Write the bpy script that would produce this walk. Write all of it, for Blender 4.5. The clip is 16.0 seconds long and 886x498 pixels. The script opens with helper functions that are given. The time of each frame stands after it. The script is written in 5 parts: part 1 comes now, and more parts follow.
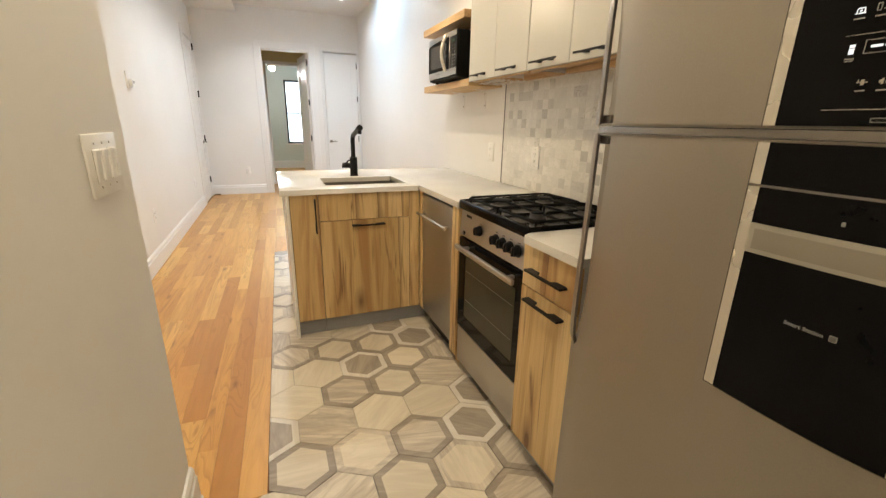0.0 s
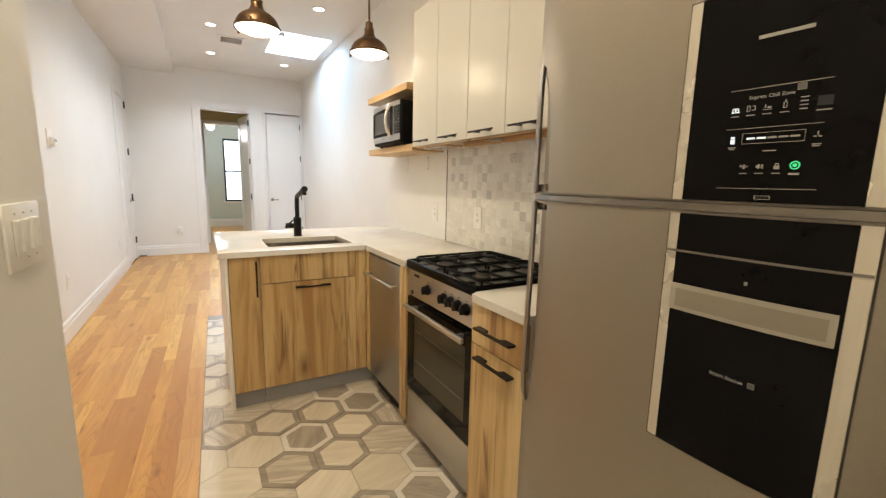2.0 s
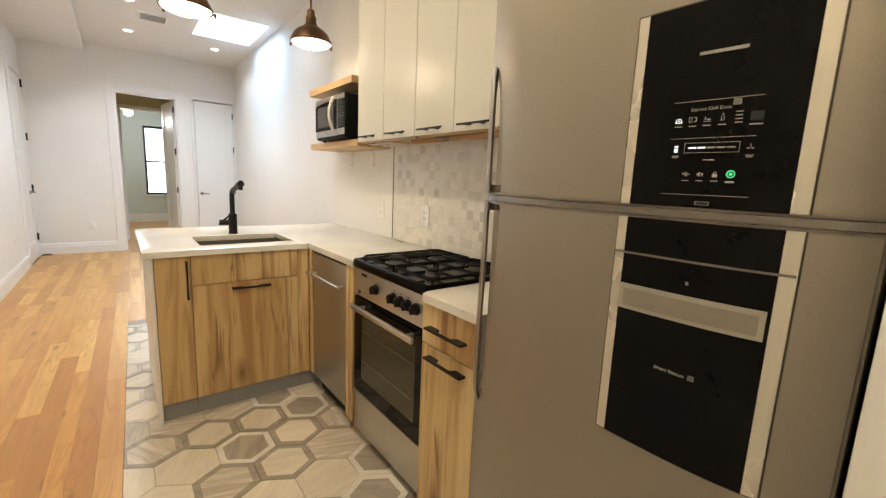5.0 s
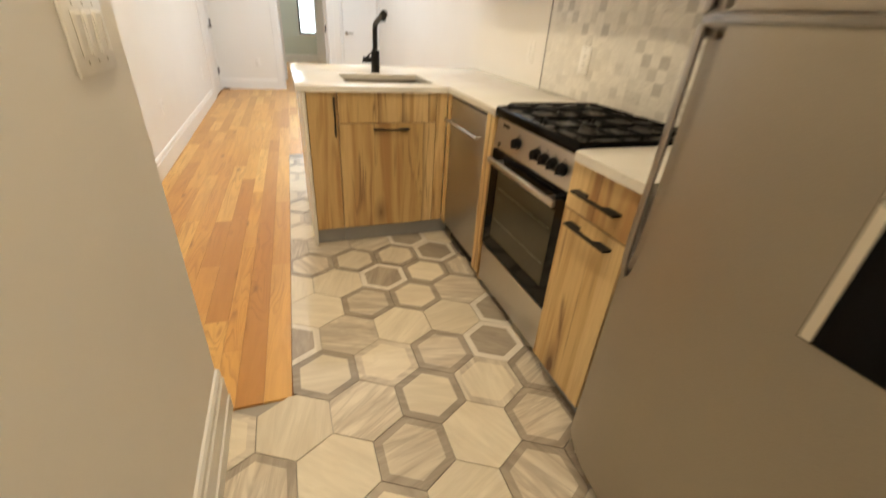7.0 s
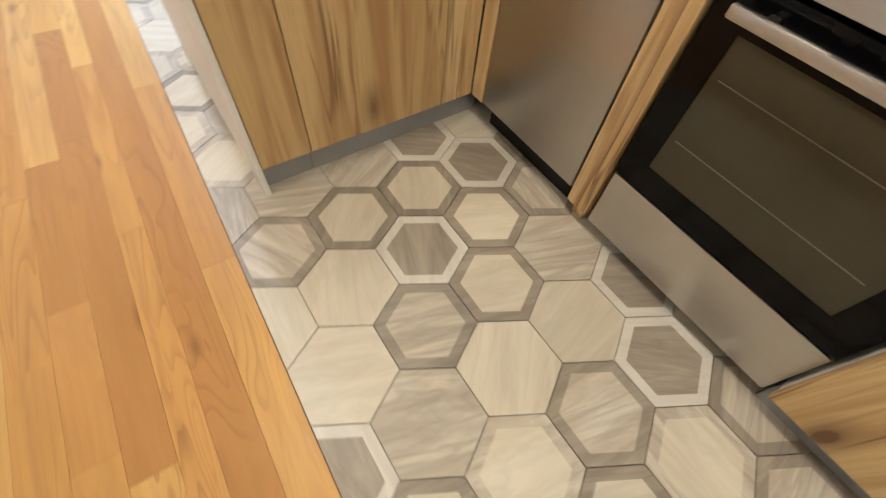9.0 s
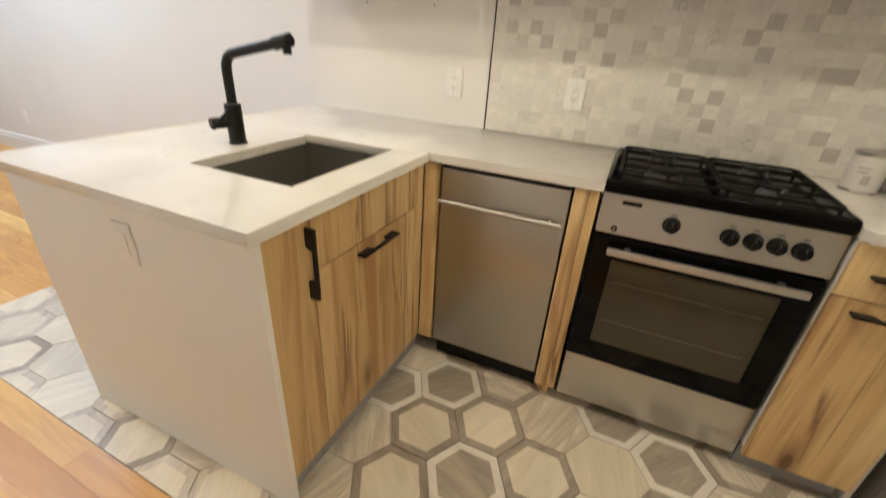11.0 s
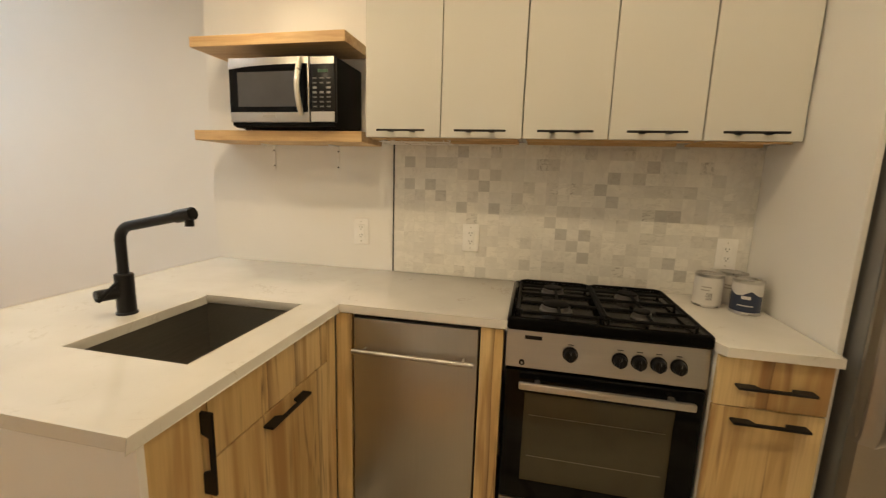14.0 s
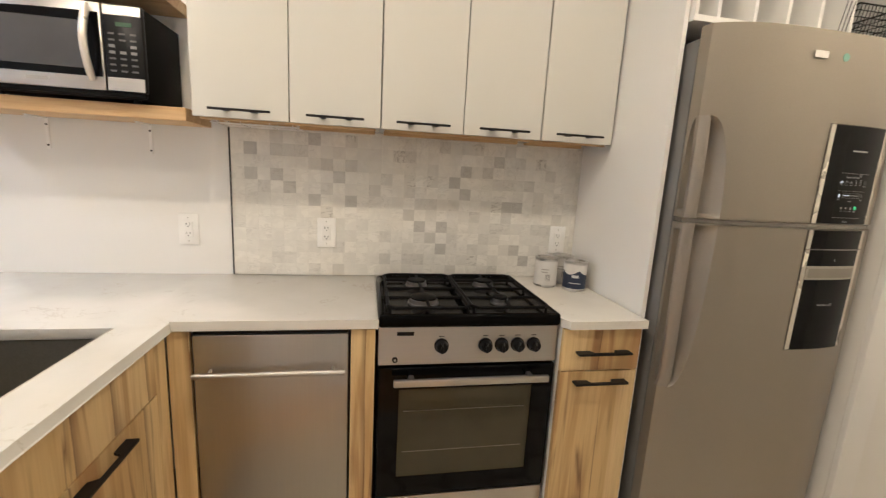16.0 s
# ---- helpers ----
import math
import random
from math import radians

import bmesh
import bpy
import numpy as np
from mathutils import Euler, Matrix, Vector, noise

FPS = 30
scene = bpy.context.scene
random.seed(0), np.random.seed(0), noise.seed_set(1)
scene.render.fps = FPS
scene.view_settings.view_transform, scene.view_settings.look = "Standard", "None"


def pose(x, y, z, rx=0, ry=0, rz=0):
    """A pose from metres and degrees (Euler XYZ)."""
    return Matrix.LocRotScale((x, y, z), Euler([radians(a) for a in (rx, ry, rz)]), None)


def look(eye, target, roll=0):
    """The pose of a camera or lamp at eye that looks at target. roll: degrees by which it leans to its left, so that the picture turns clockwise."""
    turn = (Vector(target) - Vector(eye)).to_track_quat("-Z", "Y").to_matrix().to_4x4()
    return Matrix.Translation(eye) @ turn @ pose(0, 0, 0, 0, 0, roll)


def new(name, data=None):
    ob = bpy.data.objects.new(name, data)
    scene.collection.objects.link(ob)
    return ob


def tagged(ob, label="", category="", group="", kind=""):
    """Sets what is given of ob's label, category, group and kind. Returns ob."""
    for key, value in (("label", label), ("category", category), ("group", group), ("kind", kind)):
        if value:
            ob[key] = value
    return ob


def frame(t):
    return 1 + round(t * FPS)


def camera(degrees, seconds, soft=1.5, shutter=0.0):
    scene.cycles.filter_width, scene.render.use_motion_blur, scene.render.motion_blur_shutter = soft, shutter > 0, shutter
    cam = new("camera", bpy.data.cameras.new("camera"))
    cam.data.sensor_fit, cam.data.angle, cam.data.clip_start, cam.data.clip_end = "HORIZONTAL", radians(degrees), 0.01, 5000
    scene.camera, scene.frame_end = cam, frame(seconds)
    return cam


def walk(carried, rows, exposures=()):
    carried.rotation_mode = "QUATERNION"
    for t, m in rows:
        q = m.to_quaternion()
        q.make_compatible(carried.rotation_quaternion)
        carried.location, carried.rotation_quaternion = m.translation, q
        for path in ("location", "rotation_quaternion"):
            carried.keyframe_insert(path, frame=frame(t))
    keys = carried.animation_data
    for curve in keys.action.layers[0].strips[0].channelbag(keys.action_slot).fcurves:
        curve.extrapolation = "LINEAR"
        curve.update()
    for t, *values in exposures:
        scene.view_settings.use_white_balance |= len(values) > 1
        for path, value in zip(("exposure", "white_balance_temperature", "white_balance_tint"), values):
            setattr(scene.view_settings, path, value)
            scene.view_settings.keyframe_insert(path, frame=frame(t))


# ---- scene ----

# ---- camera and walk ----
cam = camera(94.0, 16.0, soft=1.3, shutter=0.4)
PATH = [
    (0, -1.410, -2.424, 1.280, -22.35, -16.80, 1.10),
    (0.5, -1.422, -2.431, 1.288, -23.55, -13.00, 1.20),
    (1, -1.426, -2.438, 1.298, -24.96, -10.46, 1.30),
    (1.5, -1.428, -2.438, 1.301, -27.01, -9.30, 1.30),
    (2, -1.430, -2.434, 1.305, -29.99, -9.04, 1.30),
    (2.5, -1.424, -2.428, 1.305, -33.62, -9.18, 1.50),
    (3, -1.422, -2.419, 1.307, -37.18, -9.29, 1.70),
    (3.6, -1.425, -2.411, 1.309, -40.17, -9.14, 1.93),
    (4.2, -1.433, -2.406, 1.310, -40.73, -8.82, 2.13),
    (4.8, -1.442, -2.405, 1.311, -39.07, -8.96, 2.34),
    (5.5, -1.446, -2.408, 1.316, -34.60, -10.52, 2.60),
    (6, -1.444, -2.411, 1.321, -30.49, -12.39, 2.80),
    (6.5, -1.447, -2.404, 1.314, -26.26, -17.04, 3.10),
    (7, -1.433, -2.280, 1.242, -21.21, -29.01, 4.00),
    (7.5, -1.335, -1.975, 1.158, -17.77, -41.38, 4.30),
    (8, -1.321, -1.644, 1.096, -18.77, -49.48, 5.60),
    (8.2, -1.366, -1.464, 1.076, -23.13, -50.58, 6.60),
    (8.7, -1.404, -1.149, 1.041, -31.82, -54.70, 7.33),
    (9.25, -1.483, -0.807, 1.033, -48.74, -55.94, 7.09),
    (9.8, -1.590, -0.569, 1.062, -64.37, -52.67, 6.22),
    (10.3, -1.700, -0.523, 1.126, -69.65, -44.87, 5.30),
    (10.5, -1.773, -0.541, 1.158, -69.72, -39.84, 5.00),
    (11, -1.898, -0.632, 1.272, -67.18, -26.68, 3.80),
    (11.5, -1.916, -0.662, 1.349, -65.22, -17.87, 2.70),
    (12, -1.927, -0.676, 1.373, -64.55, -13.09, 2.30),
    (12.5, -1.933, -0.676, 1.379, -65.63, -10.75, 2.10),
    (13, -1.926, -0.673, 1.379, -68.52, -9.73, 2.00),
    (13.5, -1.912, -0.677, 1.380, -72.53, -9.61, 1.80),
    (14, -1.903, -0.657, 1.373, -77.97, -9.70, 1.80),
    (14.5, -1.886, -0.613, 1.381, -83.79, -10.11, 1.90),
    (15, -1.870, -0.584, 1.384, -89.85, -10.32, 2.30),
    (15.5, -1.849, -0.570, 1.383, -95.78, -10.34, 2.70),
    (16, -1.840, -0.560, 1.381, -100.51, -10.28, 3.10),
]


def aim(x, y, z, yaw, pitch, roll):
    a, b = radians(yaw), radians(pitch)
    ahead = Vector((-math.sin(a) * math.cos(b), math.cos(a) * math.cos(b), math.sin(b)))
    return look((x, y, z), Vector((x, y, z)) + ahead, roll)


EXPOSURES = [(0.0, 0.0, 6050, 8), (3.0, 0.0, 5950, 8), (6.0, -0.03, 6150, 8), (7.0, 0.02, 6450, 8), (7.5, 0.12, 6050, 8), (8.0, 0.22, 5450, 8), (10.5, 0.2, 5200, 8), (11.0, -0.07, 5650, 8), (11.5, -0.24, 6000, 8), (12.0, -0.40, 6200, 8), (12.5, -0.49, 6400, 8), (13.5, -0.49, 6750, 8), (14.5, -0.30, 6800, 8), (15.0, -0.03, 5550, 11), (16.0, 0.05, 5400, 12)]
walk(cam, [(t, aim(*p)) for t, *p in PATH], EXPOSURES)

# ---- world, sun and sky ----
world = bpy.data.worlds.new("sky")
scene.world = world
world.use_nodes = True
wn = world.node_tree.nodes
sky = wn.new("ShaderNodeTexSky")
sky.sky_type = "NISHITA"
sky.sun_disc = False
sky.sun_elevation, sky.sun_rotation = radians(52), radians(200)
world.node_tree.links.new(sky.outputs[0], wn["Background"].inputs[0])
wn["Background"].inputs[1].default_value = 0.15


def lamp(name, kind, energy, colour, m, size=0.1, size_y=None, spot=None):
    d = bpy.data.lights.new(name, kind)
    d.energy, d.color = energy, colour
    if kind == "AREA":
        d.shape = "RECTANGLE" if size_y else "DISK"
        d.size = size
        if size_y:
            d.size_y = size_y
    elif kind == "SUN":
        d.angle = size
    else:
        d.shadow_soft_size = size
    if spot:
        d.spot_size, d.spot_blend = radians(spot), 0.6
    ob = new(name, d)
    ob.matrix_world = m
    return ob


CEIL = 3.10
WARM = (1.0, 0.775, 0.49)
NEUTRAL = (1.0, 0.955, 0.91)
sun_dir = Vector((math.sin(radians(200)) * math.cos(radians(52)), math.cos(radians(200)) * math.cos(radians(52)), math.sin(radians(52))))
lamp("sun", "SUN", 3.0, (1.0, 0.95, 0.88), look(sun_dir * 40, (0, 0, 0)), size=radians(0.5))
SKY = dict(x0=-0.56, x1=0.13, y0=3.27, y1=4.30)
lamp("skylight_light", "AREA", 30, (0.50, 0.75, 1.0), pose(-0.215, 3.785, CEIL + 0.30, 0, 0, 0), 0.66, 1.0)
LIVING_CANS = [(-1.25, 3.50), (-0.26, 2.34), (-1.23, 4.78), (-0.21, 4.86), (-1.25, 2.34)]
# unseen kitchen downlights, added to brighten the aisle and the refrigerator
ADDED_KITCHEN_CANS = [(-1.48, -0.05), (-1.42, -1.55), (-1.22, -3.15)]
for i, (x, y) in enumerate(LIVING_CANS):
    lamp("downlight_lamp", "SPOT", 55 if x < -1 else 14, NEUTRAL, pose(x, y, CEIL - 0.03), 0.05, spot=140)
for i, (x, y) in enumerate(ADDED_KITCHEN_CANS):
    lamp("downlight_lamp", "SPOT", (69, 42, 62)[i], WARM, pose(x, y, CEIL - 0.03), 0.05, spot=155)

# ---- materials ----


class Nodes:
    """A small wrapper that makes node materials short to write."""

    def __init__(self, name):
        self.m = bpy.data.materials.new(name)
        self.m.use_nodes = True
        self.t = self.m.node_tree
        self.b = self.t.nodes["Principled BSDF"]

    def add(self, kind, **given):
        n = self.t.nodes.new(kind)
        for k, v in given.items():
            if k in n.inputs:
                n.inputs[k].default_value = v
        return n

    def link(self, a, b):
        self.t.links.new(a, b)

    def coords(self, scale=(1, 1, 1), shift=True):
        c = self.add("ShaderNodeTexCoord")
        mp = self.add("ShaderNodeMapping")
        mp.inputs["Scale"].default_value = scale
        self.link(c.outputs["Object"], mp.inputs["Vector"])
        if shift:
            info = self.add("ShaderNodeObjectInfo")
            mul = self.add("ShaderNodeMath")
            mul.operation = "MULTIPLY"
            mul.inputs[1].default_value = 37.0
            self.link(info.outputs["Random"], mul.inputs[0])
            self.link(mul.outputs[0], mp.inputs["Location"])
        return mp.outputs[0]

    def noise(self, vec, scale, detail=3, rough=0.55, distortion=0.0):
        n = self.add("ShaderNodeTexNoise", Scale=scale, Detail=detail, Roughness=rough, Distortion=distortion)
        self.link(vec, n.inputs["Vector"])
        return n.outputs["Fac"]

    def ramp(self, fac, *stops):
        r = self.add("ShaderNodeValToRGB")
        e = r.color_ramp.elements
        while len(e) < len(stops):
            e.new(0.5)
        for el, (p, c) in zip(e, stops):
            el.position = p
            el.color = (*c, 1) if len(c) == 3 else c
        self.link(fac, r.inputs[0])
        return r.outputs[0]

    def mix(self, fac, a, b, mode="MIX"):
        n = self.add("ShaderNodeMix")
        n.data_type = "RGBA"
        n.blend_type = mode
        for src, i in ((fac, 0), (a, 6), (b, 7)):
            if isinstance(src, (int, float)):
                n.inputs[i].default_value = src
            elif isinstance(src, tuple):
                n.inputs[i].default_value = (*src, 1)
            else:
                self.link(src, n.inputs[i])
        return n.outputs[2]

    def bump(self, fac, strength, distance=0.002):
        n = self.add("ShaderNodeBump", Strength=strength, Distance=distance)
        self.link(fac, n.inputs["Height"])
        self.link(n.outputs[0], self.b.inputs["Normal"])

    def base(self, c):
        if isinstance(c, tuple):
            self.b.inputs["Base Color"].default_value = (*c, 1)
        else:
            self.link(c, self.b.inputs["Base Color"])

    def set(self, rough=0.5, metal=0.0, coat=0.0, spec=0.5):
        self.b.inputs["Roughness"].default_value = rough
        self.b.inputs["Metallic"].default_value = metal
        self.b.inputs["Coat Weight"].default_value = coat
        self.b.inputs["Coat Roughness"].default_value = 0.15
        self.b.inputs["Specular IOR Level"].default_value = spec
        return self.m


def painted(name, colour, rough=0.55, vary=0.05, grain=0.08, spec=0.4):
    n = Nodes(name)
    v = n.coords(shift=False)
    big = n.noise(v, 1.3, 3)
    fine = n.noise(v, 260, 2)
    dark = tuple(c * (1 - vary) for c in colour)
    n.base(n.ramp(big, (0.35, dark), (0.65, colour)))
    n.bump(fine, grain, 0.001)
    return n.set(rough, spec=spec)


def metal(name, colour, rough=0.32, stretch=(4, 4, 400), vary=0.12, metallic=1.0, bump=0.03):
    n = Nodes(name)
    v = n.coords(stretch)
    f = n.noise(v, 1.0, 3)
    smear = n.noise(n.coords((3, 3, 3)), 1.5, 4)
    dark = tuple(c * (1 - vary) for c in colour)
    n.base(n.ramp(f, (0.3, dark), (0.7, colour)))
    r = n.add("ShaderNodeMapRange", **{"To Min": rough - 0.06, "To Max": rough + 0.10})
    n.link(smear, r.inputs[0])
    n.bump(f, bump, 0.0005)
    m = n.set(rough, metallic)
    n.link(r.outputs[0], n.b.inputs["Roughness"])
    return m


def plain(name, colour, rough=0.4, metallic=0.0, coat=0.0, spec=0.5, smudge=0.06):
    n = Nodes(name)
    f = n.noise(n.coords(), 9, 4)
    n.base(n.ramp(f, (0.3, tuple(c * 0.88 for c in colour)), (0.7, colour)))
    r = n.add("ShaderNodeMapRange", **{"To Min": max(0.02, rough - smudge), "To Max": rough + smudge})
    n.link(f, r.inputs[0])
    m = n.set(rough, metallic, coat, spec)
    n.link(r.outputs[0], n.b.inputs["Roughness"])
    return m


def glow(name, colour, strength):
    n = Nodes(name)
    n.b.inputs["Emission Color"].default_value = (*colour, 1)
    n.b.inputs["Emission Strength"].default_value = strength
    n.base(colour)
    return n.set(0.5)


def cabinet_wood(name):
    """Light oak laminate: upright staves of changing tone, fine grain, dark splits and knots."""
    n = Nodes(name)
    c = n.add("ShaderNodeTexCoord")
    sep = n.add("ShaderNodeSeparateXYZ")
    n.link(c.outputs["Object"], sep.inputs[0])
    info = n.add("ShaderNodeObjectInfo")

    def op(kind, a, b=None):
        q = n.add("ShaderNodeMath")
        q.operation = kind
        for i, s in enumerate((a, b)):
            if s is None:
                continue
            if isinstance(s, (int, float)):
                q.inputs[i].default_value = s
            else:
                n.link(s, q.inputs[i])
        return q.outputs[0]

    shift = op("MULTIPLY", info.outputs["Random"], 23.0)
    across = op("ADD", op("ADD", sep.outputs[0], sep.outputs[1]), shift)
    along = op("ADD", sep.outputs[2], shift)

    def at(sa, sz, off=0.0):
        v = n.add("ShaderNodeCombineXYZ")
        n.link(op("MULTIPLY", across, sa), v.inputs[0])
        n.link(op("MULTIPLY", along, sz), v.inputs[1])
        v.inputs[2].default_value = off
        return v.outputs[0]

    lane = op("ADD", op("MULTIPLY", across, 7.6), op("MULTIPLY", n.noise(at(1.2, 0.25), 2.0, 2), 1.2))
    stave = op("FLOOR", lane)
    wn1 = n.add("ShaderNodeTexWhiteNoise")
    wn1.noise_dimensions = "1D"
    n.link(stave, wn1.inputs["W"])
    tone = n.ramp(wn1.outputs[0], (0.0, (0.60, 0.42, 0.185)), (0.5, (0.70, 0.515, 0.25)), (1.0, (0.77, 0.595, 0.32)))

    def band(v, mid_at, half, top):
        return n.ramp(v, (mid_at - half, (0, 0, 0)), (mid_at, (top,) * 3), (mid_at + half, (0, 0, 0)))

    def both(a, b):
        return n.mix(1.0, a, b, "MULTIPLY")

    cloud = n.noise(at(10, 0.9, 3.0), 1.0, 4, 0.55, 0.9)
    col = n.mix(n.ramp(cloud, (0.35, (0.85,) * 3), (0.53, (0, 0, 0))), tone, (0.40, 0.22, 0.08))
    fine = n.noise(at(150, 4.0, 7.0), 1.0, 3)
    col = n.mix(n.ramp(fine, (0.40, (0.20,) * 3), (0.58, (0, 0, 0))), col, (0.42, 0.26, 0.12))
    flame = n.noise(at(8.0, 0.55, 5.0), 1.0, 3, 0.5, 0.8)
    where = n.ramp(n.noise(at(4.0, 1.1, 9.0), 1.0, 2), (0.46, (0, 0, 0)), (0.62, (1, 1, 1)))
    col = n.mix(both(band(flame, 0.46, 0.050, 0.85), where), col, (0.30, 0.150, 0.058))
    split = n.noise(at(9.0, 0.5, 14.0), 1.0, 3, 0.55, 0.6)
    there = n.ramp(n.noise(at(5.0, 1.6, 19.0), 1.0, 2), (0.53, (0, 0, 0)), (0.63, (1, 1, 1)))
    col = n.mix(both(band(split, 0.50, 0.028, 0.80), there), col, (0.15, 0.075, 0.032))
    joint = n.ramp(op("FRACT", lane), (0.0, (0.88,) * 3), (0.035, (0.55,) * 3), (0.16, (0, 0, 0)))
    joint = both(joint, n.ramp(wn1.outputs[0], (0.30, (0, 0, 0)), (0.45, (1, 1, 1))))
    col = n.mix(joint, col, (0.17, 0.085, 0.036))
    knots = n.add("ShaderNodeTexVoronoi", Scale=1.0)
    n.link(at(6.0, 2.4, 2.0), knots.inputs["Vector"])
    col = n.mix(n.ramp(knots.outputs["Distance"], (0.07, (0.95,) * 3), (0.10, (0.66,) * 3), (0.17, (0.36,) * 3), (0.30, (0, 0, 0))), col, (0.13, 0.06, 0.024))
    n.base(col)
    n.bump(fine, 0.10, 0.001)
    return n.set(0.42)


def shelf_wood(name):
    n = Nodes(name)
    f = n.noise(n.coords((14, 1.2, 14)), 2.2, 5, 0.6, 0.6)
    g = n.noise(n.coords((120, 3, 120)), 1.0, 3)
    col = n.ramp(f, (0.32, (0.48, 0.29, 0.125)), (0.5, (0.61, 0.41, 0.20)), (0.7, (0.68, 0.48, 0.25)))
    n.base(n.mix(n.ramp(g, (0.4, (0.25,) * 3), (0.6, (0, 0, 0))), col, (0.40, 0.24, 0.11)))
    n.bump(g, 0.08, 0.001)
    return n.set(0.45)


def floor_wood(name):
    n = Nodes(name)
    info = n.add("ShaderNodeObjectInfo")
    tone = n.ramp(info.outputs["Random"], (0.0, (0.51, 0.250, 0.062)), (0.25, (0.60, 0.310, 0.080)), (0.7, (0.68, 0.375, 0.100)), (1.0, (0.80, 0.52, 0.165)))
    f = n.noise(n.coords((7, 0.8, 4)), 1.3, 4, 0.55, 1.6)
    g = n.noise(n.coords((70, 2.5, 30)), 1.0, 4)
    times = n.add("ShaderNodeMath")
    times.operation = "MULTIPLY"
    times.inputs[1].default_value = 15.0
    n.link(n.noise(n.coords((7.5, 0.8, 1)), 1.0, 2, 0.45, 0.7), times.inputs[0])
    rings = n.add("ShaderNodeMath")
    rings.operation = "FRACT"
    n.link(times.outputs[0], rings.inputs[0])
    some = n.ramp(n.noise(n.coords((3, 0.9, 1)), 1.0, 2), (0.46, (0.15,) * 3), (0.62, (1, 1, 1)))
    col = n.mix(n.ramp(f, (0.34, (0.34,) * 3), (0.58, (0, 0, 0))), tone, (0.40, 0.180, 0.040))
    col = n.mix(n.mix(1.0, n.ramp(rings.outputs[0], (0.0, (0.50,) * 3), (0.40, (0, 0, 0))), some, "MULTIPLY"), col, (0.32, 0.140, 0.036))
    col = n.mix(n.ramp(g, (0.38, (0.08,) * 3), (0.55, (0, 0, 0))), col, (0.32, 0.135, 0.03))
    knots = n.add("ShaderNodeTexVoronoi", Scale=1.0)
    n.link(n.coords((7, 2.2, 1)), knots.inputs["Vector"])
    col = n.mix(n.ramp(knots.outputs["Distance"], (0.03, (0.75,) * 3), (0.10, (0.25,) * 3), (0.16, (0, 0, 0))), col, (0.20, 0.085, 0.025))
    n.base(col)
    n.bump(g, 0.05, 0.001)
    return n.set(0.36, coat=0.15, spec=0.45)


def tile_face(name, light, dark, contrast, rough=0.38):
    """Marble-look porcelain: soft directional streaks, each tile turned at random."""
    n = Nodes(name)
    info = n.add("ShaderNodeObjectInfo")
    c = n.add("ShaderNodeTexCoord")
    rot = n.add("ShaderNodeVectorRotate")
    rot.rotation_type = "Z_AXIS"
    turn = n.add("ShaderNodeMath")
    turn.operation = "MULTIPLY"
    turn.inputs[1].default_value = 61.0
    n.link(info.outputs["Random"], turn.inputs[0])
    n.link(c.outputs["Object"], rot.inputs["Vector"])
    n.link(turn.outputs[0], rot.inputs["Angle"])
    mp = n.add("ShaderNodeMapping")
    mp.inputs["Scale"].default_value = (13, 2.0, 1)
    n.link(rot.outputs[0], mp.inputs["Vector"])
    n.link(turn.outputs[0], mp.inputs["Location"])
    f = n.noise(mp.outputs[0], 1.4, 6, 0.62, 0.9)
    col = n.ramp(f, (0.34, dark), (0.5, tuple((a + b) / 2 for a, b in zip(light, dark))), (0.62, light))
    vein = n.noise(mp.outputs[0], 0.7, 4, 0.6, 1.8)
    col = n.mix(n.ramp(vein, (0.40, (0, 0, 0)), (0.47, (contrast,) * 3), (0.54, (0, 0, 0))), col, tuple(a * 0.72 for a in dark))
    tone = n.add("ShaderNodeMapRange", **{"To Min": 0.90, "To Max": 1.06})
    n.link(info.outputs["Random"], tone.inputs[0])
    hsv = n.add("ShaderNodeHueSaturation")
    n.link(tone.outputs[0], hsv.inputs["Value"])
    n.link(col, hsv.inputs["Color"])
    n.base(hsv.outputs[0])
    fine = n.noise(n.coords((1, 1, 1)), 90, 3)
    n.bump(fine, 0.05, 0.001)
    return n.set(rough)


def splash_stone(name, tone, veins, loose=False):
    """Polished marble mosaic stone of one tone, with smoky clouds and slanting veins; loose: many stones in one mesh."""
    n = Nodes(name)
    if loose:
        pick = n.add("ShaderNodeNewGeometry").outputs["Random Per Island"]
    else:
        pick = n.add("ShaderNodeObjectInfo").outputs["Random"]
    base = n.ramp(pick, (0.0, tuple(c * 0.90 for c in tone)), (0.35, tuple(c * 0.98 for c in tone)), (1.0, tuple(min(0.82, c * 1.04) for c in tone)))
    f = n.noise(n.coords((22, 22, 22)), 1.0, 3, 0.55, 0.8)
    vein = n.noise(n.coords((16, 46, 30)), 1.0, 3, 0.5, 1.0)
    smoke = n.noise(n.coords((9, 9, 9)), 1.0, 3, 0.5, 0.6)
    col = n.mix(n.ramp(f, (0.36, (0.40,) * 3), (0.60, (0, 0, 0))), base, tuple(c * 0.80 for c in tone))
    gate = n.mix(1.0, n.ramp(vein, (0.44, (0, 0, 0)), (0.485, (veins * 0.85,) * 3), (0.53, (0, 0, 0))), n.ramp(smoke, (0.44, (0, 0, 0)), (0.58, (1, 1, 1))), "MULTIPLY")
    col = n.mix(gate, col, (0.34, 0.32, 0.295))
    n.base(col)
    return n.set(0.15)


